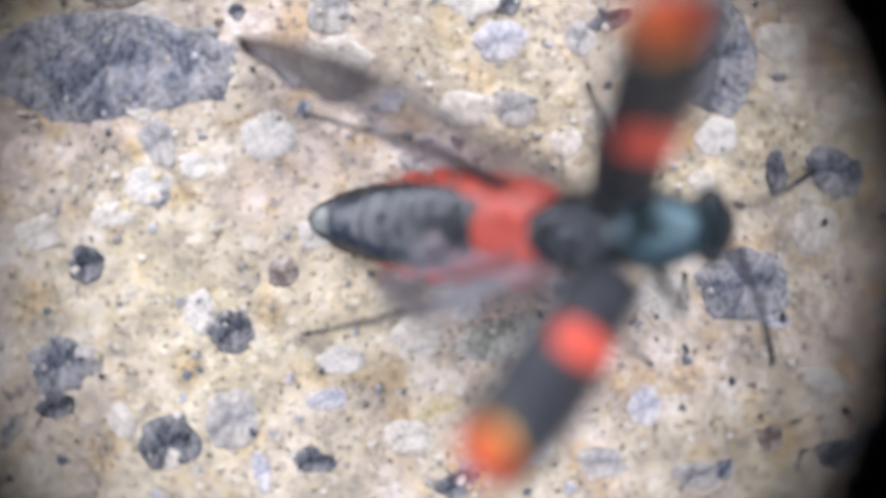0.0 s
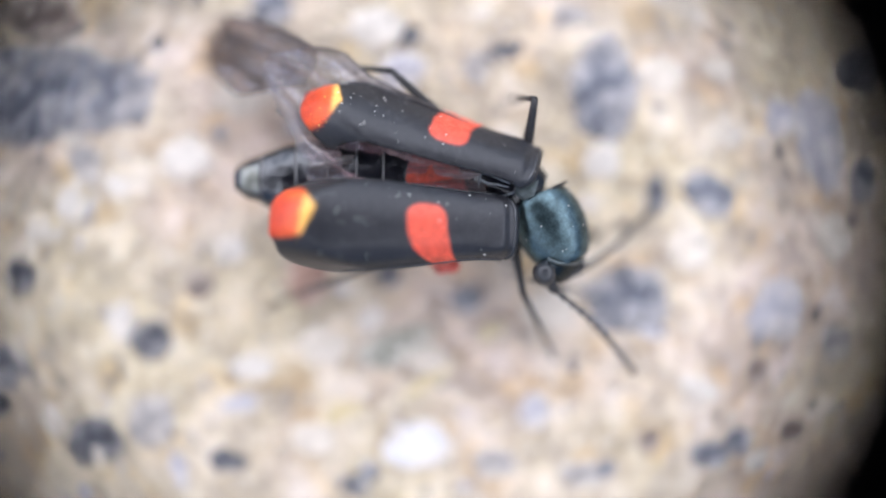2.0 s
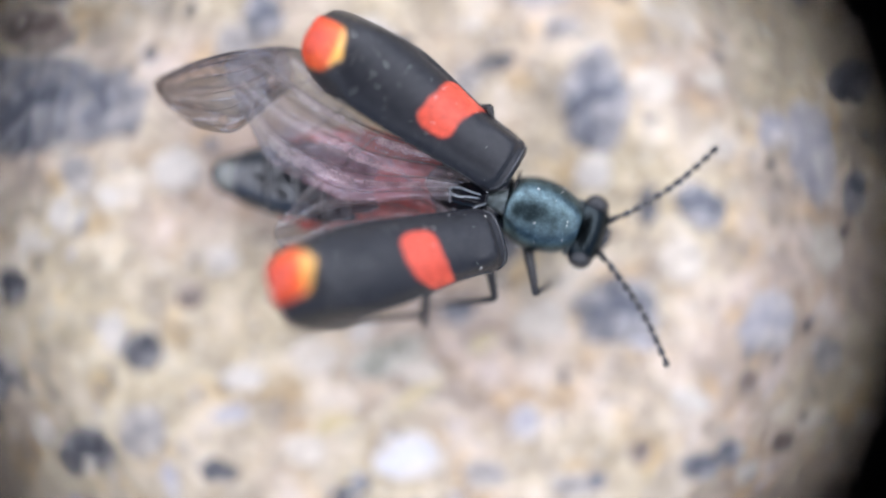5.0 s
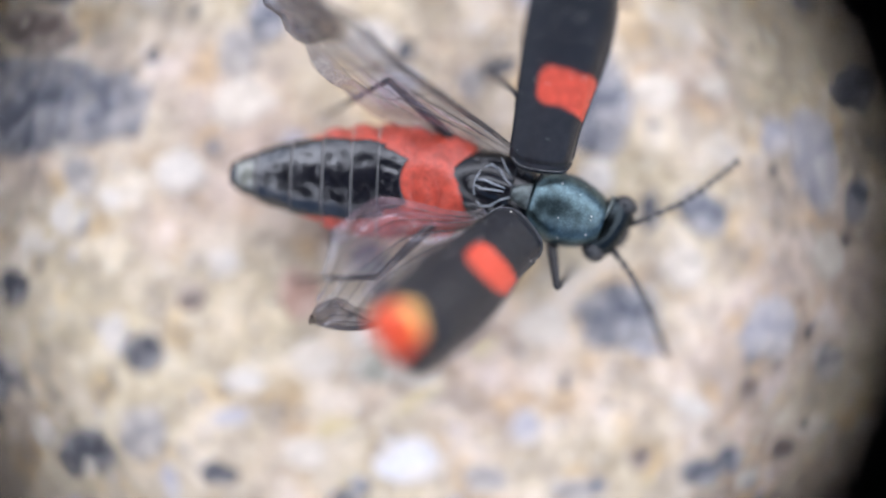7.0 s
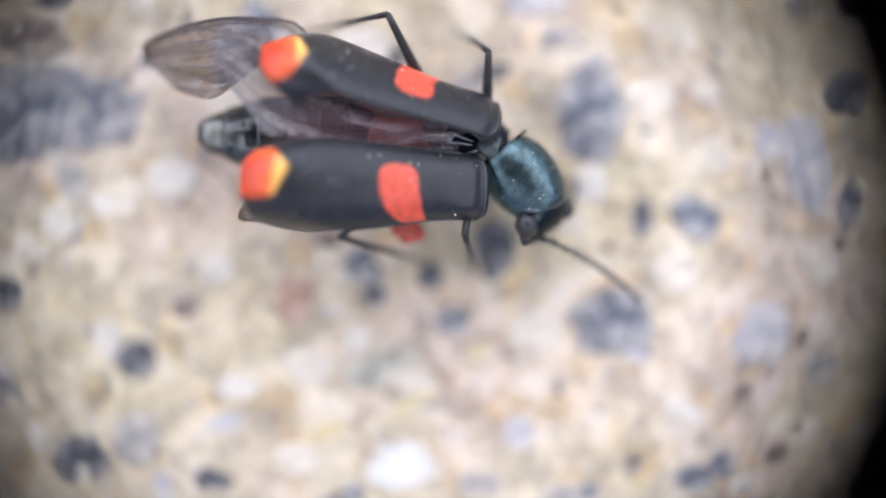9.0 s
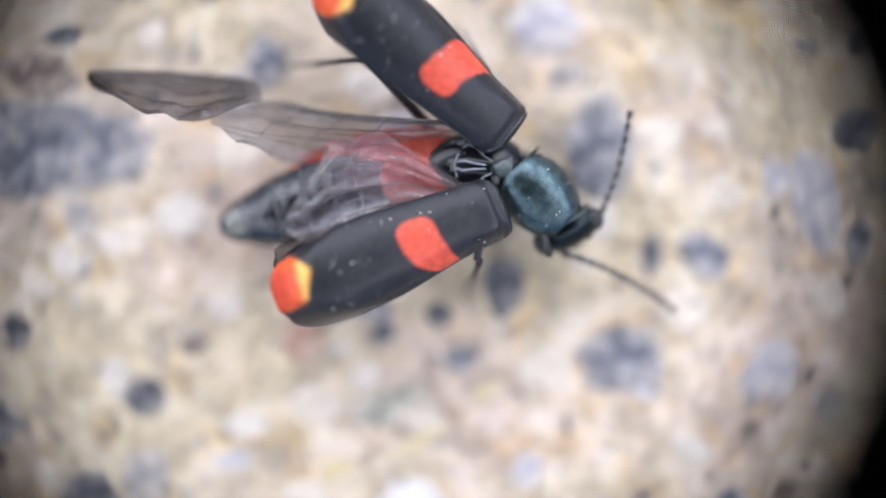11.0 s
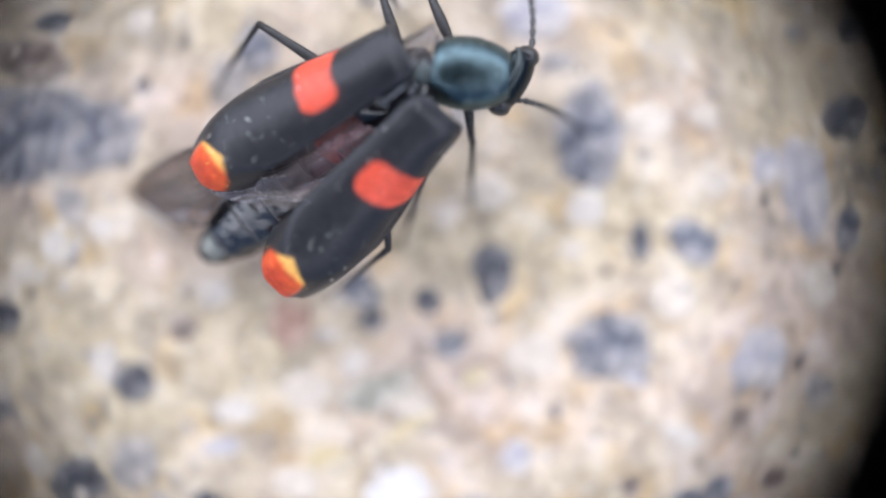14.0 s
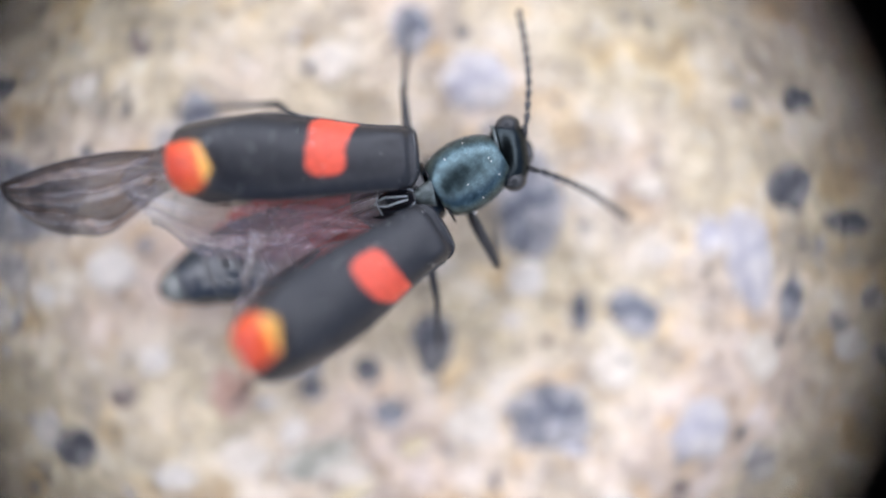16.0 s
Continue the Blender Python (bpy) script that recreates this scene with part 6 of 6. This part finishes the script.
FEMUR_R1 = [
    (0, 0.37, -0.15, 0.60, 0, 22, 117), (0.2, 0.37, -0.15, 0.60, 0, 22, 117), (0.5, 0.37, -0.15, 0.60, 0, 23, 115),
    (1, 0.36, -0.16, 0.60, 0, 24, 107), (1.5, 0.36, -0.17, 0.60, 0, 24, 111), (1.72, 0.36, -0.17, 0.60, 0, 24, 111),
    (1.9, 0.27, -0.27, 0.60, 0, 25, 113), (2, 0.27, -0.27, 0.60, 0, 25, 113), (2.5, 0.27, -0.27, 0.60, 0, 13, 97),
    (2.6, 0.27, -0.27, 0.60, 0, 13, 97), (2.85, 0.33, -0.21, 0.60, 0, 25, 115), (3, 0.33, -0.21, 0.60, 0, 25, 115),
    (3.2, 0.34, -0.20, 0.60, 0, 24, 114), (3.4, 0.34, -0.20, 0.60, 0, 24, 114), (3.5, 0.29, -0.26, 0.60, 0, 23, 116),
    (3.6, 0.31, -0.24, 0.60, 0, 26, 111), (4, 0.31, -0.24, 0.60, 0, 26, 111), (4.2, 0.31, -0.24, 0.60, 0, 26, 111),
    (6.3, 0.32, -0.23, 0.60, 0, 25, 113), (6.5, 0.34, -0.20, 0.60, 0, 24, 114), (7, 0.33, -0.21, 0.60, 0, 25, 111),
    (7.5, 0.32, -0.23, 0.60, 0, 26, 111), (8, 0.32, -0.23, 0.60, 0, 26, 111), (8.5, 0.31, -0.23, 0.60, 0, 26, 109),
    (8.82, 0.31, -0.23, 0.60, 0, 26, 109), (8.9, 0.29, -0.25, 0.60, 0, 25, 113), (9, 0.29, -0.25, 0.60, 0, 25, 113),
    (9.2, 0.29, -0.26, 0.60, 0, 26, 108), (11.3, 0.32, -0.23, 0.60, 0, 25, 104), (11.42, 0.35, -0.19, 0.60, 0, -6, 97),
    (11.5, 0.35, -0.19, 0.60, 0, -6, 97), (12, 0.33, -0.22, 0.60, 0, -11, 94), (12.5, 0.30, -0.25, 0.60, 0, -19, 96),
    (13, 0.30, -0.24, 0.60, 0, -20, 100), (13.4, 0.30, -0.24, 0.60, 0, -20, 100), (13.5, 0.35, -0.18, 0.60, 0, -18, 81),
    (14, 0.34, -0.19, 0.60, 0, -27, 67), (14.5, 0.36, -0.17, 0.60, 0, -14, 63), (15, 0.36, -0.17, 0.60, 0, -12, 67),
    (15.3, 0.36, -0.17, 0.60, 0, -12, 67), (15.5, 0.37, -0.15, 0.60, 0, -8, 118), (15.8, 0.37, -0.15, 0.60, 0, -8, 118),
    (16, 0.35, -0.18, 0.60, 0, -6, 106),
]
TIBIA_R1 = [
    (0, 0.69, -0.77, 0.88, 0, -64, -111), (0.2, 0.69, -0.77, 0.88, 0, -64, -111), (0.5, 0.66, -0.78, 0.90, 0, -66, -117),
    (1, 0.57, -0.82, 0.91, 0, -67, -109), (1.5, 0.60, -0.81, 0.91, 0, -68, -116), (1.72, 0.60, -0.81, 0.91, 0, -68, -116),
    (1.9, 0.53, -0.90, 0.92, 0, -69, -165), (2, 0.53, -0.90, 0.92, 0, -69, -165), (2.5, 0.36, -1.00, 0.76, 0, -54, -163),
    (2.6, 0.36, -1.00, 0.76, 0, -54, -163), (2.85, 0.62, -0.83, 0.91, 0, -68, -139), (3, 0.62, -0.83, 0.91, 0, -68, -139),
    (3.2, 0.62, -0.82, 0.91, 0, -68, -126), (3.4, 0.62, -0.82, 0.91, 0, -68, -126), (3.5, 0.59, -0.88, 0.90, 0, -66, -166),
    (3.6, 0.55, -0.87, 0.93, 0, -70, -145), (4, 0.55, -0.87, 0.93, 0, -70, -145), (4.2, 0.55, -0.87, 0.93, 0, -70, -145),
    (6.3, 0.59, -0.85, 0.92, 0, -69, -138), (6.5, 0.62, -0.82, 0.91, 0, -68, -126), (7, 0.58, -0.84, 0.92, 0, -69, -125),
    (7.5, 0.55, -0.86, 0.92, 0, -70, -133), (8, 0.56, -0.86, 0.92, 0, -70, -133), (8.5, 0.54, -0.87, 0.93, 0, -71, -131),
    (8.82, 0.54, -0.87, 0.93, 0, -71, -131), (8.9, 0.56, -0.88, 0.92, 0, -69, -152), (9, 0.56, -0.88, 0.92, 0, -69, -152),
    (9.2, 0.50, -0.90, 0.93, 0, -72, -142), (11.3, 0.49, -0.88, 0.92, 0, -70, -110), (11.42, 0.44, -0.93, 0.52, 0, -49, -236),
    (11.5, 0.44, -0.93, 0.52, 0, -49, -236), (12, 0.38, -0.95, 0.46, 0, -55, -263), (12.5, 0.37, -0.95, 0.35, 0, -41, -262),
    (13, 0.42, -0.94, 0.34, 0, -42, -258), (13.4, 0.42, -0.94, 0.34, 0, -42, -258), (13.5, 0.25, -0.88, 0.36, 0, -40, -281),
    (14, 0.09, -0.81, 0.26, 0, -48, -300), (14.5, 0.03, -0.82, 0.42, 0, -35, -304), (15, 0.07, -0.84, 0.45, 0, -54, -310),
    (15.3, 0.07, -0.84, 0.45, 0, -54, -310), (15.5, 0.72, -0.81, 0.49, 0, -59, -215), (15.8, 0.72, -0.81, 0.49, 0, -59, -215),
    (16, 0.56, -0.90, 0.52, 0, -45, -93),
]
FEMUR_R2 = [
    (0, -0.15, -0.27, 0.58, 0, 28, 106), (0.2, -0.15, -0.27, 0.58, 0, 28, 106), (0.5, -0.15, -0.27, 0.58, 0, 26, 113),
    (1, -0.15, -0.27, 0.58, 0, 26, 112), (1.5, -0.15, -0.27, 0.58, 0, 25, 111), (1.72, -0.15, -0.27, 0.58, 0, 25, 111),
    (1.9, -0.15, -0.27, 0.58, 0, 7, 118), (2, -0.15, -0.27, 0.58, 0, 7, 118), (2.5, -0.15, -0.27, 0.58, 0, 17, 125),
    (2.6, -0.15, -0.27, 0.58, 0, 17, 125), (2.85, -0.15, -0.27, 0.58, 0, 28, 117), (3, -0.15, -0.27, 0.58, 0, 28, 117),
    (3.2, -0.15, -0.27, 0.58, 0, 28, 86), (3.4, -0.15, -0.27, 0.58, 0, 28, 86), (3.5, -0.15, -0.27, 0.58, 0, 30, 104),
    (3.6, -0.15, -0.27, 0.58, 0, 9, 116), (4, -0.15, -0.27, 0.58, 0, 9, 116), (4.2, -0.15, -0.27, 0.58, 0, 9, 116),
    (6.3, -0.15, -0.27, 0.58, 0, 29, 90), (6.5, -0.15, -0.27, 0.58, 0, 28, 86), (7, -0.15, -0.27, 0.58, 0, 30, 78),
    (7.5, -0.15, -0.27, 0.58, 0, 31, 76), (8, -0.15, -0.27, 0.58, 0, 1, 47), (8.5, -0.15, -0.27, 0.58, 0, 21, 67),
    (8.82, -0.15, -0.27, 0.58, 0, 21, 67), (8.9, -0.15, -0.27, 0.58, 0, 34, 96), (9, -0.15, -0.27, 0.58, 0, 34, 96),
    (9.2, -0.15, -0.27, 0.58, 0, 37, 95), (11.3, -0.15, -0.27, 0.58, 0, 26, 77), (11.42, -0.15, -0.27, 0.58, 0, -6, 76),
    (11.5, -0.15, -0.27, 0.58, 0, -6, 76), (12, -0.15, -0.27, 0.58, 0, -6, 75), (12.5, -0.15, -0.27, 0.58, 0, -6, 101),
    (13, -0.15, -0.27, 0.58, 0, -6, 121), (13.4, -0.15, -0.27, 0.58, 0, -6, 121), (13.5, -0.15, -0.27, 0.58, 0, -6, 76),
    (14, -0.15, -0.27, 0.58, 0, -19, 56), (14.5, -0.15, -0.27, 0.58, 0, -5, 61), (15, -0.15, -0.27, 0.58, 0, -6, 63),
    (15.3, -0.15, -0.27, 0.58, 0, -6, 63), (15.5, -0.15, -0.27, 0.58, 0, -6, 84), (15.8, -0.15, -0.27, 0.58, 0, -6, 84),
    (16, -0.15, -0.27, 0.58, 0, -6, 90),
]
TIBIA_R2 = [
    (0, 0.06, -0.99, 0.97, 0, -59, 144), (0.2, 0.06, -0.99, 0.97, 0, -59, 144), (0.5, 0.15, -0.97, 0.95, 0, -57, 159),
    (1, 0.14, -0.98, 0.95, 0, -57, 158), (1.5, 0.13, -0.99, 0.93, 0, -55, 151), (1.72, 0.13, -0.99, 0.93, 0, -55, 151),
    (1.9, 0.24, -1.02, 0.69, 0, -37, 135), (2, 0.24, -1.02, 0.69, 0, -37, 135), (2.5, 0.31, -0.94, 0.82, 0, -46, 161),
    (2.6, 0.31, -0.94, 0.82, 0, -46, 161), (2.85, 0.19, -0.94, 0.97, 0, -59, 179), (3, 0.19, -0.94, 0.97, 0, -59, 179),
    (3.2, -0.20, -1.02, 0.98, 0, -59, 77), (3.4, -0.20, -1.02, 0.98, 0, -59, 77), (3.5, 0.02, -0.98, 1.01, 0, -63, 144),
    (3.6, 0.21, -1.03, 0.71, 0, -40, -5), (4, 0.21, -1.03, 0.71, 0, -40, -5), (4.2, 0.21, -1.03, 0.71, 0, -40, -5),
    (6.3, -0.15, -1.02, 0.99, 0, -61, 90), (6.5, -0.20, -1.02, 0.98, 0, -59, 77), (7, -0.31, -0.99, 1.00, 0, -62, 43),
    (7.5, -0.33, -0.98, 1.02, 0, -64, 31), (8, -0.73, -0.89, 0.59, 0, -31, 30), (8.5, -0.46, -1.00, 0.89, 0, -51, 33),
    (8.82, -0.46, -1.00, 0.89, 0, -51, 33), (8.9, -0.07, -0.97, 1.05, 0, -68, 121), (9, -0.07, -0.97, 1.05, 0, -68, 121),
    (9.2, -0.09, -0.95, 1.09, 0, -74, 124), (11.3, -0.32, -1.01, 0.96, 0, -58, 50), (11.42, -0.35, -1.09, 0.49, 0, -39, 20),
    (11.5, -0.35, -1.09, 0.49, 0, -39, 20), (12, -0.37, -1.09, 0.49, 0, -50, 22), (12.5, 0.02, -1.10, 0.49, 0, -50, 23),
    (13, 0.28, -1.00, 0.49, 0, -50, 29), (13.4, 0.28, -1.00, 0.49, 0, -50, 29), (13.5, -0.35, -1.09, 0.49, 0, -50, 5),
    (14, -0.60, -0.93, 0.30, 0, -48, 41), (14.5, -0.56, -1.01, 0.50, 0, -51, 22), (15, -0.53, -1.02, 0.49, 0, -50, -4),
    (15.3, -0.53, -1.02, 0.49, 0, -50, -4), (15.5, -0.24, -1.11, 0.49, 0, -50, -33), (15.8, -0.24, -1.11, 0.49, 0, -50, -33),
    (16, -0.15, -1.12, 0.49, 0, -36, 81),
]
FEMUR_R3 = [
    (0, -0.74, -0.31, 0.55, 0, -3, 24), (0.2, -0.74, -0.31, 0.55, 0, -3, 24), (0.5, -0.74, -0.31, 0.55, 0, -4, 27),
    (1, -0.74, -0.31, 0.55, 0, 11, 37), (1.5, -0.74, -0.31, 0.55, 0, 3, 43), (1.72, -0.74, -0.31, 0.55, 0, 3, 43),
    (1.9, -0.74, -0.31, 0.55, 0, -6, 56), (2, -0.74, -0.31, 0.55, 0, -6, 56), (2.5, -0.74, -0.31, 0.55, 0, 1, 73),
    (2.6, -0.74, -0.31, 0.55, 0, 1, 73), (2.85, -0.74, -0.31, 0.55, 0, 16, 68), (3, -0.74, -0.31, 0.55, 0, 16, 68),
    (3.2, -0.74, -0.31, 0.55, 0, 26, 67), (3.4, -0.74, -0.31, 0.55, 0, 26, 67), (3.5, -0.74, -0.31, 0.55, 0, -1, 65),
    (3.6, -0.74, -0.31, 0.55, 0, -23, 103), (4, -0.74, -0.31, 0.55, 0, -23, 103), (4.2, -0.74, -0.31, 0.55, 0, -23, 103),
    (6.3, -0.74, -0.31, 0.55, 0, 31, 74), (6.5, -0.74, -0.31, 0.55, 0, 26, 67), (7, -0.74, -0.31, 0.55, 0, 26, 60),
    (7.5, -0.74, -0.31, 0.55, 0, 29, 63), (8, -0.74, -0.31, 0.55, 0, -4, 61), (8.5, -0.74, -0.31, 0.55, 0, 22, 55),
    (8.82, -0.74, -0.31, 0.55, 0, 22, 55), (8.9, -0.74, -0.31, 0.55, 0, 10, 58), (9, -0.74, -0.31, 0.55, 0, 10, 58),
    (9.2, -0.74, -0.31, 0.55, 0, 29, 70), (11.3, -0.74, -0.31, 0.55, 0, 24, 67), (11.42, -0.74, -0.31, 0.55, 0, -6, 67),
    (11.5, -0.74, -0.31, 0.55, 0, -6, 67), (12, -0.74, -0.31, 0.55, 0, -6, 66), (12.5, -0.74, -0.31, 0.55, 0, -6, 70),
    (13, -0.74, -0.31, 0.55, 0, -6, 72), (13.4, -0.74, -0.31, 0.55, 0, -6, 72), (13.5, -0.74, -0.31, 0.55, 0, -6, 64),
    (14, -0.74, -0.31, 0.55, 0, -6, 64), (14.5, -0.74, -0.31, 0.55, 0, -12, 30), (15, -0.74, -0.31, 0.55, 0, -12, 22),
    (15.3, -0.74, -0.31, 0.55, 0, -12, 22), (15.5, -0.74, -0.31, 0.55, 0, -12, 28), (15.8, -0.74, -0.31, 0.55, 0, -12, 28),
    (16, -0.74, -0.31, 0.55, 0, -6, 44),
]
TIBIA_R3 = [
    (0, -1.83, -0.80, 0.49, 0, -19, 14), (0.2, -1.83, -0.80, 0.49, 0, -19, 14), (0.5, -1.81, -0.85, 0.47, 0, -19, 17),
    (1, -1.68, -1.02, 0.78, 0, -32, 8), (1.5, -1.62, -1.13, 0.61, 0, -25, 28), (1.72, -1.62, -1.13, 0.61, 0, -25, 28),
    (1.9, -1.41, -1.30, 0.42, 0, -18, 39), (2, -1.41, -1.30, 0.42, 0, -18, 39), (2.5, -1.09, -1.46, 0.57, 0, -25, -5),
    (2.6, -1.09, -1.46, 0.57, 0, -25, -5), (2.85, -1.17, -1.38, 0.88, 0, -36, 51), (3, -1.17, -1.38, 0.88, 0, -36, 51),
    (3.2, -1.16, -1.30, 1.08, 0, -46, 33), (3.4, -1.16, -1.30, 1.08, 0, -46, 33), (3.5, -1.25, -1.40, 0.53, 0, -19, 60),
    (3.6, -0.50, -1.39, 0.08, 0, -3, 7), (4, -0.50, -1.39, 0.08, 0, -3, 7), (4.2, -0.50, -1.39, 0.08, 0, -3, 7),
    (6.3, -1.02, -1.30, 1.17, 0, -50, 41), (6.5, -1.16, -1.30, 1.08, 0, -46, 33), (7, -1.28, -1.24, 1.08, 0, -46, 18),
    (7.5, -1.22, -1.25, 1.13, 0, -48, 18), (8, -1.33, -1.35, 0.47, 0, -20, -3), (8.5, -1.38, -1.22, 1.00, 0, -42, 17),
    (8.82, -1.38, -1.22, 1.00, 0, -42, 17), (8.9, -1.37, -1.31, 0.75, 0, -34, 178), (9, -1.37, -1.31, 0.75, 0, -34, 178),
    (9.2, -1.10, -1.30, 1.13, 0, -48, 34), (11.3, -1.17, -1.32, 1.04, 0, -44, 36), (11.42, -1.21, -1.41, 0.42, 0, -28, 14),
    (11.5, -1.21, -1.41, 0.42, 0, -28, 14), (12, -1.23, -1.40, 0.42, 0, -35, 26), (12.5, -1.15, -1.43, 0.42, 0, -35, 38),
    (13, -1.11, -1.45, 0.42, 0, -35, 41), (13.4, -1.11, -1.45, 0.42, 0, -35, 41), (13.5, -1.26, -1.38, 0.42, 0, -35, 2),
    (14, -1.26, -1.38, 0.42, 0, -46, 8), (14.5, -1.76, -0.90, 0.30, 0, -28, 19), (15, -1.83, -0.75, 0.30, 0, -29, 10),
    (15.3, -1.83, -0.75, 0.30, 0, -29, 10), (15.5, -1.78, -0.86, 0.30, 0, -27, 17), (15.8, -1.78, -0.86, 0.30, 0, -27, 17),
    (16, -1.60, -1.14, 0.42, 0, -23, 35),
]


def keyed(ob, rows):
    walk(ob, [(t, pose(x * MM, y * MM, z * MM, rx, ry, rz)) for t, x, y, z, rx, ry, rz in rows])


def motions():
    """All that moves: the insect, its parts on it, and the lens rim with the camera."""
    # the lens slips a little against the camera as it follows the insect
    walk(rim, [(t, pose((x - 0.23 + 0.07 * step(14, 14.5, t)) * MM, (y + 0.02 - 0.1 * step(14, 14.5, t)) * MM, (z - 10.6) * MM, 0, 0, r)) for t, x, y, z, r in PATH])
    keyed(beetle, BODY)
    keyed(vesicle, [(t, x, y, 0.62, 0, 0, 0) for t, x, y in (
        (0, -0.85, -0.42), (0.5, -0.88, -0.43), (1, -0.8, -0.5), (1.5, -0.75, -0.5), (2, -0.66, -0.92), (2.5, -0.7, -0.7), (3, -0.8, -0.45),
        (7, -0.8, -0.5), (8, -0.86, -0.75), (8.5, -0.8, -0.7), (9, -0.68, -1.0), (9.2, -0.7, -0.9), (11.3, -0.75, -0.42), (16, -0.75, -0.42))])
    keyed(pronotum, PRONOTUM)
    keyed(head, HEAD)
    keyed(abdomen, ABDOMEN)
    for s, rows in ((1, ANTENNA_L), (-1, ANTENNA_R)):
        keyed(antennae[s], rows)
    for s, rows in ((1, ELYTRON_L), (-1, ELYTRON_R)):
        keyed(wing_cases[s], rows)
    for s, rows in ((1, WING_L), (-1, WING_R)):
        keyed(wings[s], rows)
    for s, rows in ((1, WING_TIP_L), (-1, WING_TIP_R)):
        keyed(wing_tips[s], rows)
    for leg, upper, lower in (("L1", FEMUR_L1, TIBIA_L1), ("L2", FEMUR_L2, TIBIA_L2), ("L3", FEMUR_L3, TIBIA_L3),
                              ("R1", FEMUR_R1, TIBIA_R1), ("R2", FEMUR_R2, TIBIA_R2), ("R3", FEMUR_R3, TIBIA_R3)):
        keyed(legs[leg][0], upper)
        keyed(legs[leg][1], lower)


motions()
